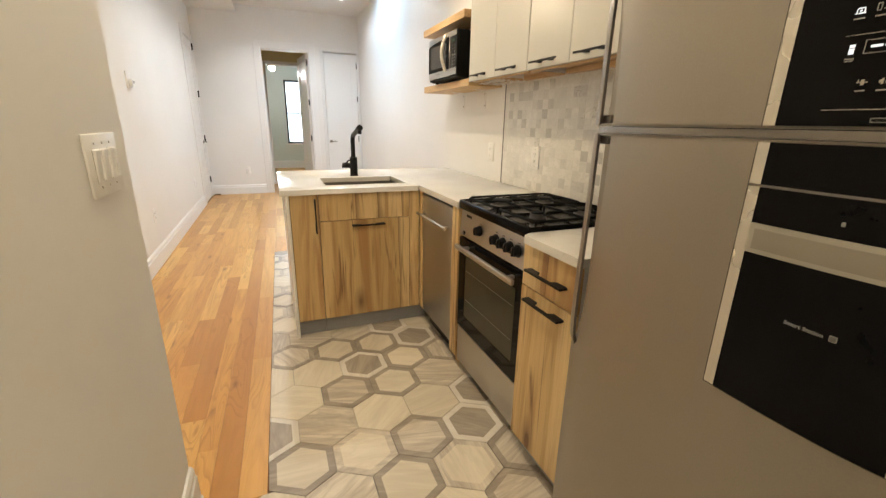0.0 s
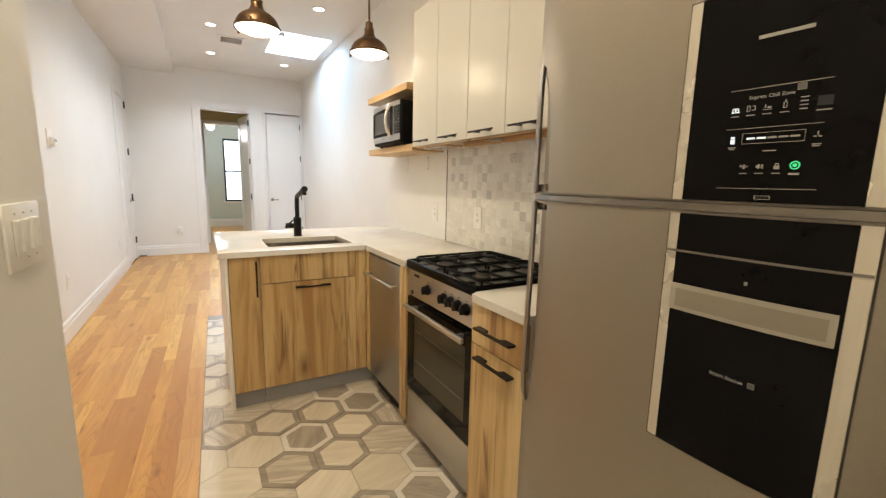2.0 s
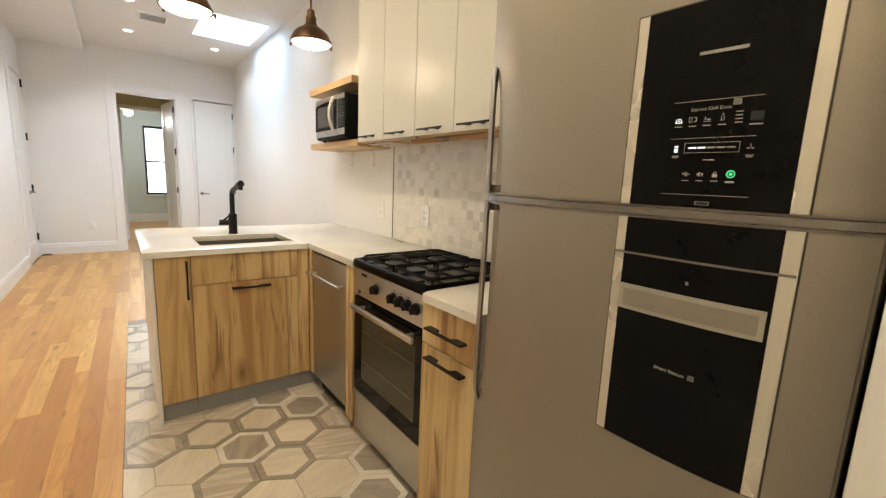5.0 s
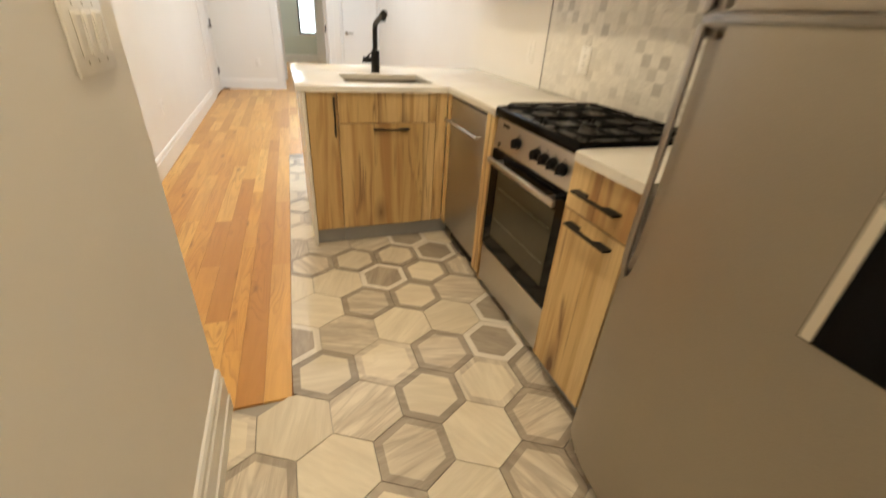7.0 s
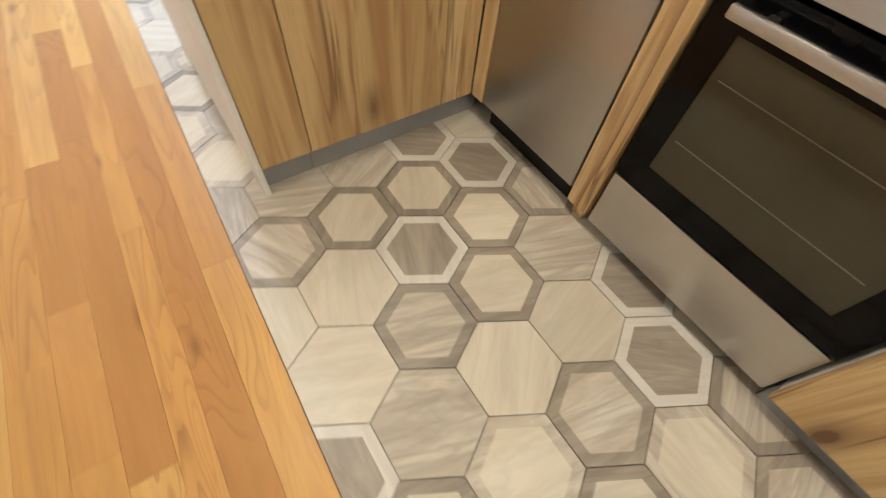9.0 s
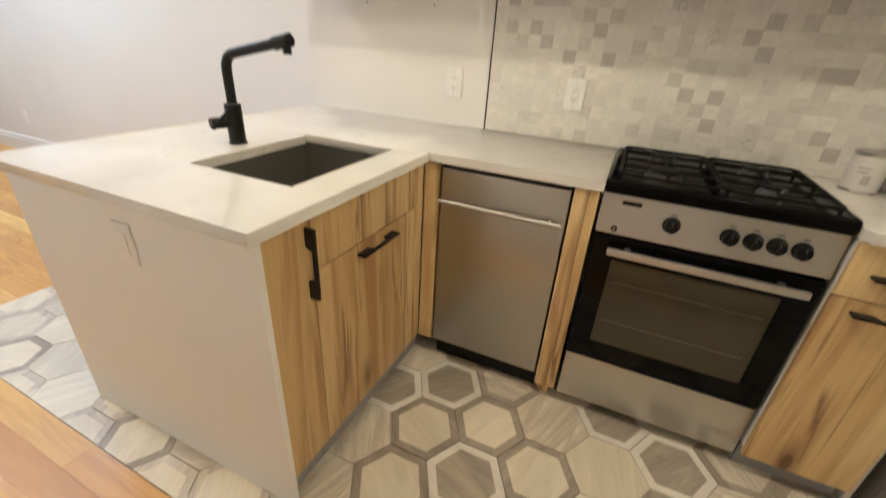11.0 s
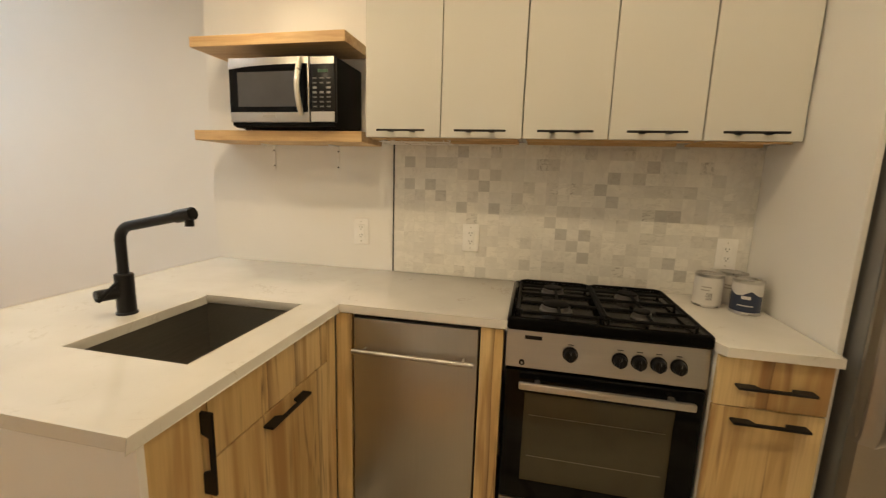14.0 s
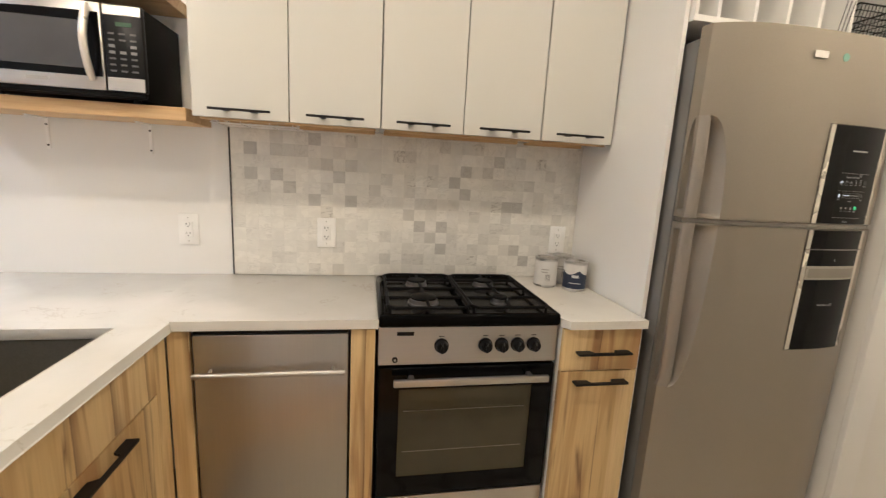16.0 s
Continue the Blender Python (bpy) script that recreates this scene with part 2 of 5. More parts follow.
def quartz(name):
    n = Nodes(name)
    v = n.coords(shift=False)
    vein = n.noise(v, 5.0, 5, 0.62, 2.0)
    patch = n.noise(v, 5.0, 3)
    spot = n.noise(v, 42, 3)
    col = n.ramp(patch, (0.3, (0.69, 0.67, 0.62)), (0.7, (0.755, 0.735, 0.685)))
    gate = n.mix(1.0, n.ramp(vein, (0.472, (0, 0, 0)), (0.492, (0.55,) * 3), (0.512, (0, 0, 0))), n.ramp(n.noise(v, 6.5, 2), (0.58, (0, 0, 0)), (0.66, (1, 1, 1))), "MULTIPLY")
    col = n.mix(gate, col, (0.52, 0.48, 0.40))
    col = n.mix(n.ramp(spot, (0.66, (0, 0, 0)), (0.74, (0.20,) * 3)), col, (0.58, 0.55, 0.48))
    n.base(col)
    return n.set(0.14, spec=0.5)


def glass(name, tint=(0.95, 0.97, 0.97), rough=0.0):
    n = Nodes(name)
    n.base(tint)
    n.b.inputs["Transmission Weight"].default_value = 1.0
    n.b.inputs["IOR"].default_value = 1.45
    return n.set(rough)


WALL = painted("wall_paint", (0.82, 0.805, 0.775), 0.6, 0.03)
TRIM = painted("trim_paint", (0.82, 0.81, 0.79), 0.35, 0.02, 0.02)
CEILING = painted("ceiling_paint", (0.82, 0.81, 0.79), 0.75, 0.03)
GREEN = painted("pale_green_paint", (0.62, 0.68, 0.65), 0.6, 0.03)
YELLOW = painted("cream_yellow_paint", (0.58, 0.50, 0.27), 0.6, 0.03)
GLOSSWHITE = painted("lacquer_white", (0.64, 0.63, 0.585), 0.27, 0.02, 0.01, 0.28)
PANELWHITE = painted("laminate_white", (0.86, 0.848, 0.82), 0.38, 0.02, 0.01)
CABWOOD = cabinet_wood("oak_laminate")
SHELFWOOD = shelf_wood("shelf_oak")
PLANK = floor_wood("oak_floor")
SUBFLOOR = plain("dark_joint", (0.24, 0.11, 0.036), 0.8)
GROUT = plain("grout", (0.40, 0.37, 0.33), 0.85)
TILE_LIGHT = tile_face("tile_cream", (0.755, 0.695, 0.57), (0.665, 0.60, 0.48), 0.20)
TILE_STREAK = tile_face("tile_streaked", (0.69, 0.635, 0.53), (0.49, 0.425, 0.345), 0.50)
TILE_TAUPE = tile_face("tile_taupe", (0.415, 0.362, 0.295), (0.30, 0.257, 0.206), 0.4)
TILE_WHITE = tile_face("tile_white", (0.74, 0.71, 0.65), (0.64, 0.60, 0.54), 0.15)
SPLASHGROUT = plain("pale_grout", (0.70, 0.68, 0.63), 0.8)
QUARTZ = quartz("white_quartz")
STEEL = metal("brushed_steel", (0.47, 0.45, 0.42), 0.34, (400, 400, 5), 0.04, 1.0, 0.01)
STEELH = metal("brushed_steel_panel", (0.54, 0.52, 0.49), 0.32, (6, 6, 420), 0.05, 1.0, 0.01)
SINKSTEEL = metal("sink_steel", (0.26, 0.245, 0.215), 0.48, (8, 200, 200), 0.12, 0.9)
FRIDGE = metal("fridge_silver", (0.35, 0.316, 0.268), 0.40, (300, 300, 300), 0.05, 0.75, 0.01)
FRIDGESIDE = plain("fridge_side_grey", (0.20, 0.195, 0.19), 0.5)
CHROME = plain("chrome", (0.80, 0.79, 0.77), 0.10, 1.0)
BLACKGLASS = plain("black_glass", (0.0035, 0.0035, 0.004), 0.07, 0.0, 0.0, 0.13, 0.03)
BLACKMETAL = plain("matte_black_metal", (0.009, 0.008, 0.008), 0.42, 0, 0, 0.3)
ENAMEL = plain("black_enamel", (0.003, 0.0028, 0.0028), 0.16, 0, 0.0, 0.07, 0.05)
IRON = plain("cast_iron", (0.005, 0.0048, 0.0048), 0.6, 0, 0, 0.1)
BURNER = plain("burner_alloy", (0.30, 0.285, 0.27), 0.36, 0.9)
BLACKPLASTIC = plain("black_plastic", (0.008, 0.008, 0.009), 0.35, 0, 0, 0.2)
WHITEPLASTIC = plain("white_plastic", (0.90, 0.89, 0.865), 0.3)
SLOT = plain("dark_slot", (0.03, 0.03, 0.03), 0.6)
BRONZE = metal("aged_bronze", (0.16, 0.095, 0.05), 0.36, (30, 30, 30), 0.4, 0.9)
OVENGLASS = plain("oven_glass", (0.072, 0.063, 0.041), 0.09, 0.0, 0.0, 0.22, 0.03)
GREYTRAY = plain("grey_plastic", (0.40, 0.375, 0.335), 0.4)
CREAMTRIM = metal("pale_silver_trim", (0.74, 0.70, 0.62), 0.26, (200, 200, 8), 0.06, 0.6)
TOEKICK = plain("grey_toe_kick", (0.33, 0.335, 0.345), 0.5, 0.15)
LEVER = metal("dull_lever_metal", (0.28, 0.25, 0.21), 0.4, (30, 30, 30), 0.1, 0.9)
KEYLIGHT = plain("keypad_light", (0.28, 0.275, 0.26), 0.5)
KEYGREY = plain("keypad_grey", (0.13, 0.128, 0.122), 0.5)
CASE = plain("microwave_case_black", (0.006, 0.006, 0.006), 0.5, 0, 0, 0.07)
SPLITTRIM = plain("split_trim_metal", (0.32, 0.30, 0.28), 0.24, 1.0)
TRAY = plain("cream_tray", (0.38, 0.352, 0.30), 0.4)
INK = plain("print_grey", (0.36, 0.355, 0.34), 0.5)
NAVY = plain("navy_label", (0.025, 0.035, 0.07), 0.4)
LABELWHITE = plain("label_white", (0.72, 0.70, 0.67), 0.45)
TIN = plain("tin", (0.62, 0.61, 0.59), 0.28, 0.9)
BULB = glow("lamp_glass_glow", (1.0, 0.86, 0.66), 9.0)
CANGLOW = glow("downlight_glow", (1.0, 0.93, 0.82), 14.0)
LEDWHITE = glow("display_white", (0.85, 0.92, 1.0), 0.6)
LEDGREEN = glow("display_green", (0.10, 0.85, 0.35), 0.32)
LEDDIM = glow("clock_green", (0.02, 0.07, 0.03), 0.05)
DAYGLOW = glow("daylight_backdrop", (0.90, 0.96, 1.0), 1.5)
PANE = glass("window_pane")
SKYPANE = glow("bright_sky", (0.90, 0.96, 1.0), 4.0)

# ---- building helpers ----
ORIGIN = {}


def thing(name, at, label, category, group="", kind=""):
    """An Empty at a thing's base, which parents its parts."""
    ob = new(name)
    ob.empty_display_size = 0.1
    ob.location = at
    ORIGIN[ob.name] = Vector(at)
    return tagged(ob, label, category, group, kind)


def finish(bm, mats, smooth=35):
    me = bpy.data.meshes.new("mesh")
    bmesh.ops.recalc_face_normals(bm, faces=bm.faces)
    if smooth:
        lim = radians(smooth)
        for f in bm.faces:
            f.smooth = True
        for e in bm.edges:
            if len(e.link_faces) == 2 and e.calc_face_angle(0) > lim:
                e.smooth = False
    bm.to_mesh(me)
    bm.free()
    for m in mats if isinstance(mats, (list, tuple)) else (mats,):
        me.materials.append(m)
    return me


def part(name, bm, mats, parent, label="", smooth=35):
    """Links a bmesh, given in world places, as one mesh under a thing or a part."""
    o = ORIGIN[parent.name]
    bmesh.ops.translate(bm, vec=-o, verts=bm.verts)
    ob = new(name, finish(bm, mats, smooth))
    ob.parent = parent
    ORIGIN[ob.name] = o
    if label:
        ob["label"] = label
    return ob


def solo(name, bm, mats, at, label="", category="", group="", kind="", smooth=35):
    """A thing that is one mesh."""
    o = Vector(at)
    bmesh.ops.translate(bm, vec=-o, verts=bm.verts)
    ob = new(name, finish(bm, mats, smooth))
    ob.location = o
    ORIGIN[ob.name] = o
    return tagged(ob, label, category, group, kind)


def join(*bms):
    out = bms[0]
    for b in bms[1:]:
        me = bpy.data.meshes.new("tmp")
        b.to_mesh(me)
        out.from_mesh(me)
        b.free()
        bpy.data.meshes.remove(me)
    return out


def box(x0, x1, y0, y1, z0, z1, bev=0.0, seg=2):
    bm = bmesh.new()
    bmesh.ops.create_cube(bm, size=1)
    for v in bm.verts:
        v.co = Vector(((x0 + x1) / 2 + v.co.x * (x1 - x0), (y0 + y1) / 2 + v.co.y * (y1 - y0), (z0 + z1) / 2 + v.co.z * (z1 - z0)))
    if bev:
        bmesh.ops.bevel(bm, geom=bm.edges[:], offset=bev, segments=seg, affect="EDGES", profile=0.5)
    return bm


def cyl(p0, p1, r0, r1=None, seg=20, bev=0.0):
    p0, p1 = Vector(p0), Vector(p1)
    bm = bmesh.new()
    bmesh.ops.create_cone(bm, cap_ends=True, segments=seg, radius1=r0, radius2=r0 if r1 is None else r1, depth=(p1 - p0).length)
    if bev:
        bmesh.ops.bevel(bm, geom=[e for e in bm.edges if any(len(f.verts) > 4 for f in e.link_faces)], offset=bev, segments=2, affect="EDGES")
    q = (p1 - p0).to_track_quat("Z", "Y").to_matrix().to_4x4()
    bmesh.ops.transform(bm, matrix=Matrix.Translation((p0 + p1) / 2) @ q, verts=bm.verts)
    return bm


def lathe(profile, at, seg=32, close=False):
    """Turns (radius, height) pairs about an upright axis through at."""
    bm = bmesh.new()
    rings = []
    for r, h in profile:
        rings.append([bm.verts.new((at[0] + r * math.cos(2 * math.pi * i / seg), at[1] + r * math.sin(2 * math.pi * i / seg), at[2] + h)) for i in range(seg)])
    for a, b in zip(rings, rings[1:]):
        for i in range(seg):
            bm.faces.new((a[i], a[(i + 1) % seg], b[(i + 1) % seg], b[i]))
    if close:
        bm.faces.new(rings[0])
        bm.faces.new(rings[-1])
    return bm


def tube(points, r, seg=12):
    """A round bar that follows the points."""
    bm = bmesh.new()
    pts = [Vector(p) for p in points]
    rings, side = [], None
    for i, p in enumerate(pts):
        d = (pts[min(i + 1, len(pts) - 1)] - pts[max(i - 1, 0)]).normalized()
        if side is None:
            side = d.orthogonal().normalized()
        side = (side - d * side.dot(d)).normalized()
        up = d.cross(side)
        rr = r[i] if isinstance(r, (list, tuple)) else r
        rings.append([bm.verts.new(p + rr * (math.cos(2 * math.pi * k / seg) * side + math.sin(2 * math.pi * k / seg) * up)) for k in range(seg)])
    for a, b in zip(rings, rings[1:]):
        for k in range(seg):
            bm.faces.new((a[k], a[(k + 1) % seg], b[(k + 1) % seg], b[k]))
    bm.faces.new(rings[0])
    bm.faces.new(rings[-1])
    return bm


def prism(outline, axis, a, b, bev=0.0):
    """Pushes a flat outline from a to b along an axis ('x', 'y' or 'z')."""
    bm = bmesh.new()

    def at(u, v, w):
        return {"x": (w, u, v), "y": (u, w, v), "z": (u, v, w)}[axis]

    lo = [bm.verts.new(at(u, v, a)) for u, v in outline]
    hi = [bm.verts.new(at(u, v, b)) for u, v in outline]
    bm.faces.new(lo)
    bm.faces.new(hi)
    k = len(outline)
    for i in range(k):
        bm.faces.new((lo[i], lo[(i + 1) % k], hi[(i + 1) % k], hi[i]))
    if bev:
        bmesh.ops.bevel(bm, geom=bm.edges[:], offset=bev, segments=2, affect="EDGES")
    return bm


def slab_with_holes(axis, a, b, u0, u1, v0, v1, holes):
    """A wall or ceiling from a to b along an axis, with rectangular holes (u0, u1, v0, v1) through it."""
    us = sorted({u0, u1, *[h[0] for h in holes], *[h[1] for h in holes]})
    vs = sorted({v0, v1, *[h[2] for h in holes], *[h[3] for h in holes]})
    us, vs = [u for u in us if u0 <= u <= u1], [v for v in vs if v0 <= v <= v1]

    def solid(i, j):
        if not (0 <= i < len(us) - 1 and 0 <= j < len(vs) - 1):
            return False
        u, v = (us[i] + us[i + 1]) / 2, (vs[j] + vs[j + 1]) / 2
        return not any(h[0] < u < h[1] and h[2] < v < h[3] for h in holes)

    def at(u, v, w):
        return {"x": (w, u, v), "y": (u, w, v), "z": (u, v, w)}[axis]

    bm = bmesh.new()
    cache = {}

    def vert(i, j, w):
        key = (i, j, w)
        if key not in cache:
            cache[key] = bm.verts.new(at(us[i], vs[j], w))
        return cache[key]

    for i in range(len(us) - 1):
        for j in range(len(vs) - 1):
            if not solid(i, j):
                continue
            for w in (a, b):
                bm.faces.new([vert(i, j, w), vert(i + 1, j, w), vert(i + 1, j + 1, w), vert(i, j + 1, w)])
            for (di, dj), (p, q) in {(-1, 0): ((i, j), (i, j + 1)), (1, 0): ((i + 1, j), (i + 1, j + 1)), (0, -1): ((i, j), (i + 1, j)), (0, 1): ((i, j + 1), (i + 1, j + 1))}.items():
                if not solid(i + di, j + dj):
                    bm.faces.new([vert(*p, a), vert(*q, a), vert(*q, b), vert(*p, b)])
    return bm


def words(name, text, size, m, mats, parent, label="", align="LEFT"):
    """Raised lettering in the built-in font, laid at the pose m."""
    c = bpy.data.curves.new("lettering", "FONT")
    c.body, c.size, c.extrude, c.align_x = text, size, 0.0004, align
    c.materials.append(mats)
    ob = new(name, c)
    ob.parent = parent
    ob.matrix_basis = Matrix.Translation(-ORIGIN[parent.name]) @ m
    if label:
        ob["label"] = label
    return ob

# ---- the large structure ----
XL, XR, YF, YB = -2.44, 0.25, 5.90, -3.60
XN, YN = -1.755, -1.108
FAR_DOOR = (-1.43, -0.64, -0.01, 2.47)
CLOSET = (-0.395, 0.215, -0.01, 2.49)
LEFT_A = (0.10, 1.055, -0.01, 2.45)
LEFT_B = (4.98, 5.74, -0.01, 2.47)


def structure(name, bm, mats, label, category):
    return solo(name, bm, mats, (0, 0, 0), label, category, kind="structure", smooth=0)


structure("wall_left", slab_with_holes("x", XL - 0.12, XL, YN - 0.12, YF, 0, CEIL, [LEFT_A, LEFT_B]), WALL, "long white painted wall beside the wooden floor", "wall")
structure("wall_partition", box(XN - 0.12, XN, YB, YN, 0, CEIL, 0.004), WALL, "white painted partition that ends in a corner", "wall")
structure("wall_partition_return", box(XL, XN - 0.12, YN - 0.12, YN, 0, CEIL), WALL, "white painted return of the partition wall", "wall")
structure("wall_far", slab_with_holes("y", YF, YF + 0.12, XL - 0.12, XR + 0.4, 0, CEIL, [FAR_DOOR, CLOSET]), WALL, "white end wall with a doorway and a closet door", "wall")
structure("wall_living", box(XR, XR + 0.3, 1.0, YF, 0, CEIL), WALL, "white wall washed by daylight from the skylight", "wall")
structure("wall_kitchen", box(0.0, XR + 0.3, -2.352, 1.0, 0, CEIL, 0.003), WALL, "white kitchen wall behind the counter", "wall")
structure("wall_beside_fridge", box(-0.70, XR + 0.3, YB, -2.352, 0, CEIL), WALL, "white wall end beside the refrigerator", "wall")
structure("wall_back", box(XN - 0.12, -0.70, YB - 0.12, YB, 0, CEIL), WALL, "plain white wall that closes the kitchen passage", "wall")
sky_hole = (SKY["x0"], SKY["x1"], SKY["y0"], SKY["y1"])
structure("ceiling", slab_with_holes("z", CEIL, CEIL + 0.14, XL - 0.12, XR + 0.58, YB - 0.12, YF + 0.12, [sky_hole]), CEILING, "white painted ceiling with a skylight opening", "ceiling")
structure("soffit", box(XL, -1.745, YN, YF, 2.975, CEIL - 0.002, 0.003), CEILING, "low boxed white soffit along the wall", "soffit")
structure("skylight_shaft", slab_with_holes("z", CEIL + 0.14, CEIL + 0.45, SKY["x0"] - 0.08, SKY["x1"] + 0.08, SKY["y0"] - 0.08, SKY["y1"] + 0.08, [sky_hole]), CEILING, "white lined shaft of the skylight", "skylight")
skl = thing("window_skylight", (-0.215, 3.785, CEIL + 0.45), "bright roof skylight over the living area", "skylight", kind="structure")
part("skylight_frame", slab_with_holes("z", CEIL + 0.452, CEIL + 0.50, SKY["x0"] - 0.06, SKY["x1"] + 0.06, SKY["y0"] - 0.06, SKY["y1"] + 0.06, [(SKY["x0"] + 0.02, SKY["x1"] - 0.02, SKY["y0"] + 0.02, SKY["y1"] - 0.02)]), TRIM, skl)
part("pane", box(SKY["x0"], SKY["x1"], SKY["y0"], SKY["y1"], CEIL + 0.47, CEIL + 0.48), SKYPANE, skl, "glowing frosted skylight pane")

# sub floors below the boards and tiles
TX, TY0, TY1 = -1.490, -1.118, 1.95
SKEW = 0.0215  # the board floor runs a little off the tiles
structure("floor", join(box(XL - 0.12, TX, YN - 0.1, YF + 0.12, -0.10, -0.012), box(TX, XR, TY1, YF + 0.12, -0.10, -0.012)), SUBFLOOR, "oak strip floor in warm honey tones", "floor")
structure("floor_kitchen", join(box(TX, XR, YB, TY1, -0.10, -0.010), box(XN - 0.06, TX, YB, TY0, -0.10, -0.010)), GROUT, "hexagonal porcelain tile floor with framed tiles", "floor")
FLOOR_WOOD, FLOOR_TILE = bpy.data.objects["floor"], bpy.data.objects["floor_kitchen"]


def baseboard(name, axis, face, out, a, b, h=0.165, plinth=0.0):
    """A profiled skirting board: face is the wall's plane, out its side (+1 or -1); plinth: a thicker foot of that height."""
    foot = [(0, 0), (0.024, 0), (0.024, plinth - 0.005), (0.0185, plinth)] if plinth else [(0, 0), (0.018, 0)]
    prof = foot + [(0.018, h - 0.045), (0.013, h - 0.038), (0.013, h - 0.016), (0.007, h - 0.004), (0, h)]
    bm = bmesh.new()
    ends = []
    for w in (a, b):
        ends.append([bm.verts.new((face + out * d, w, z) if axis == "y" else (w, face + out * d, z)) for d, z in prof])
    bm.faces.new(ends[0])
    bm.faces.new(ends[1])
    for i in range(len(prof)):
        j = (i + 1) % len(prof)
        bm.faces.new((ends[0][i], ends[0][j], ends[1][j], ends[1][i]))
    return structure(name, bm, TRIM, "white moulded skirting board along the wall", "baseboard")


baseboard("baseboard_left", "y", XL, 1, 1.062, 4.885)
baseboard("baseboard_partition", "y", XN, 1, YB, YN, 0.190, 0.066)
baseboard("baseboard_return", "x", YN, 1, XL, XN - 0.002)
baseboard("baseboard_far", "x", YF, -1, XL, -1.545)
baseboard("baseboard_living", "y", XR, -1, 1.0, YF)
baseboard("baseboard_left_near", "y", XL, 1, YN, 0.065)


def casing(name, axis, face, out, a, b, top, w=0.095):
    """Flat door trim with a bead, round an opening from a to b."""
    bm = None
    for d0, d1, t in ((0.0, 0.022, 0.024), (0.022, w, 0.016)):
        lo, hi = sorted((face + out * 0.0, face + out * t))
        for u0, u1, v0, v1 in ((a - d1, a - d0, 0, top + d1), (b + d0, b + d1, 0, top + d1), (a - d0, b + d0, top + d0, top + d1)):
            q = box(u0, u1, lo, hi, v0, v1, 0.002, 1) if axis == "x" else box(lo, hi, u0, u1, v0, v1, 0.002, 1)
            bm = q if bm is None else join(bm, q)
    return structure(name, bm, TRIM, "white painted door casing", "door trim")


casing("trim_doorway", "x", YF, -1, FAR_DOOR[0], FAR_DOOR[1], FAR_DOOR[3], 0.105)
casing("trim_closet", "x", YF, -1, CLOSET[0], CLOSET[1] - 0.01, CLOSET[3], 0.042)
casing("trim_left_far_door", "y", XL, 1, LEFT_B[0], LEFT_B[1], LEFT_B[3])
structure("trim_jamb", join(box(FAR_DOOR[0], FAR_DOOR[0] + 0.02, YF - 0.002, YF + 0.122, 0, 2.47), box(FAR_DOOR[1] - 0.02, FAR_DOOR[1], YF - 0.002, YF + 0.122, 0, 2.47), box(FAR_DOOR[0] + 0.02, FAR_DOOR[1] - 0.02, YF - 0.002, YF + 0.122, 2.45, 2.47)), TRIM, "white lining of the doorway", "door trim")
structure("trim_beside_fridge", box(-0.722, -0.70, -2.46, -2.353, 0, 2.2, 0.003), TRIM, "white painted casing beside the refrigerator", "door trim")


def door(name, width, height, m, label, lever_u, hinges, hinge_u, panel=True, hinge_v=-0.012):
    """A one-panel door leaf in its own plane (u along x, face towards -y), laid at the pose m."""
    root = new(name)
    ORIGIN[root.name] = Vector((0, 0, 0))
    s = 0.115
    leaf = slab_with_holes("y", 0, 0.038, 0, width, 0.012, height, [(s, width - s, 0.26, height - s)])
    leaf = join(leaf, box(s - 0.005, width - s + 0.005, 0.010, 0.028, 0.255, height - s + 0.005))
    if not panel:
        leaf.free()
        leaf = box(0, width, 0, 0.038, 0.012, height, 0.002, 1)
    part("leaf", leaf, TRIM, root, smooth=0)
    for z in hinges:
        part("hinge", cyl((hinge_u, hinge_v, z - 0.05), (hinge_u, hinge_v, z + 0.05), 0.011, seg=10), BLACKMETAL, root, "black hinge")
    if lever_u is not None:
        d = 1 if lever_u < width / 2 else -1
        handle = part("door_handle", cyl((lever_u, -0.010, 0.93), (lever_u, 0.0, 0.93), 0.028, seg=20, bev=0.002), LEVER, root, "dull metal lever handle")
        part("lever", join(cyl((lever_u, -0.05, 0.93), (lever_u, -0.008, 0.93), 0.009, seg=12), box(min(lever_u, lever_u + d * 0.11), max(lever_u, lever_u + d * 0.11), -0.058, -0.044, 0.922, 0.938, 0.003)), LEVER, handle)
    root.matrix_world = m
    return tagged(root, label, "door", kind="structure")


door("door_closet", 0.59, 2.47, pose(-0.385, YF + 0.014, 0), "closed white one-panel closet door", 0.06, (0.35, 0.98, 1.70, 2.28), 0.587)
door("door_bedroom", 0.76, 2.44, pose(FAR_DOOR[1] - 0.012, YF + 0.128, 0, 0, 0, 97), "white door standing open into the hall", None, (0.30, 0.98, 1.62, 2.30), -0.014, hinge_v=0.022)
door("door_left", 0.949, 2.43, pose(XL + 0.020, 0.103, 0, 0, 0, 90), "closed white door with black hinges", None, (0.37, 1.10, 2.10), -0.012, False)
door("door_left_far", 0.75, 2.45, pose(XL + 0.008, 4.985, 0, 0, 0, 90), "closed white door with black hinges near the corner", 0.60, (0.30, 0.98, 1.68, 2.38), 0.752)

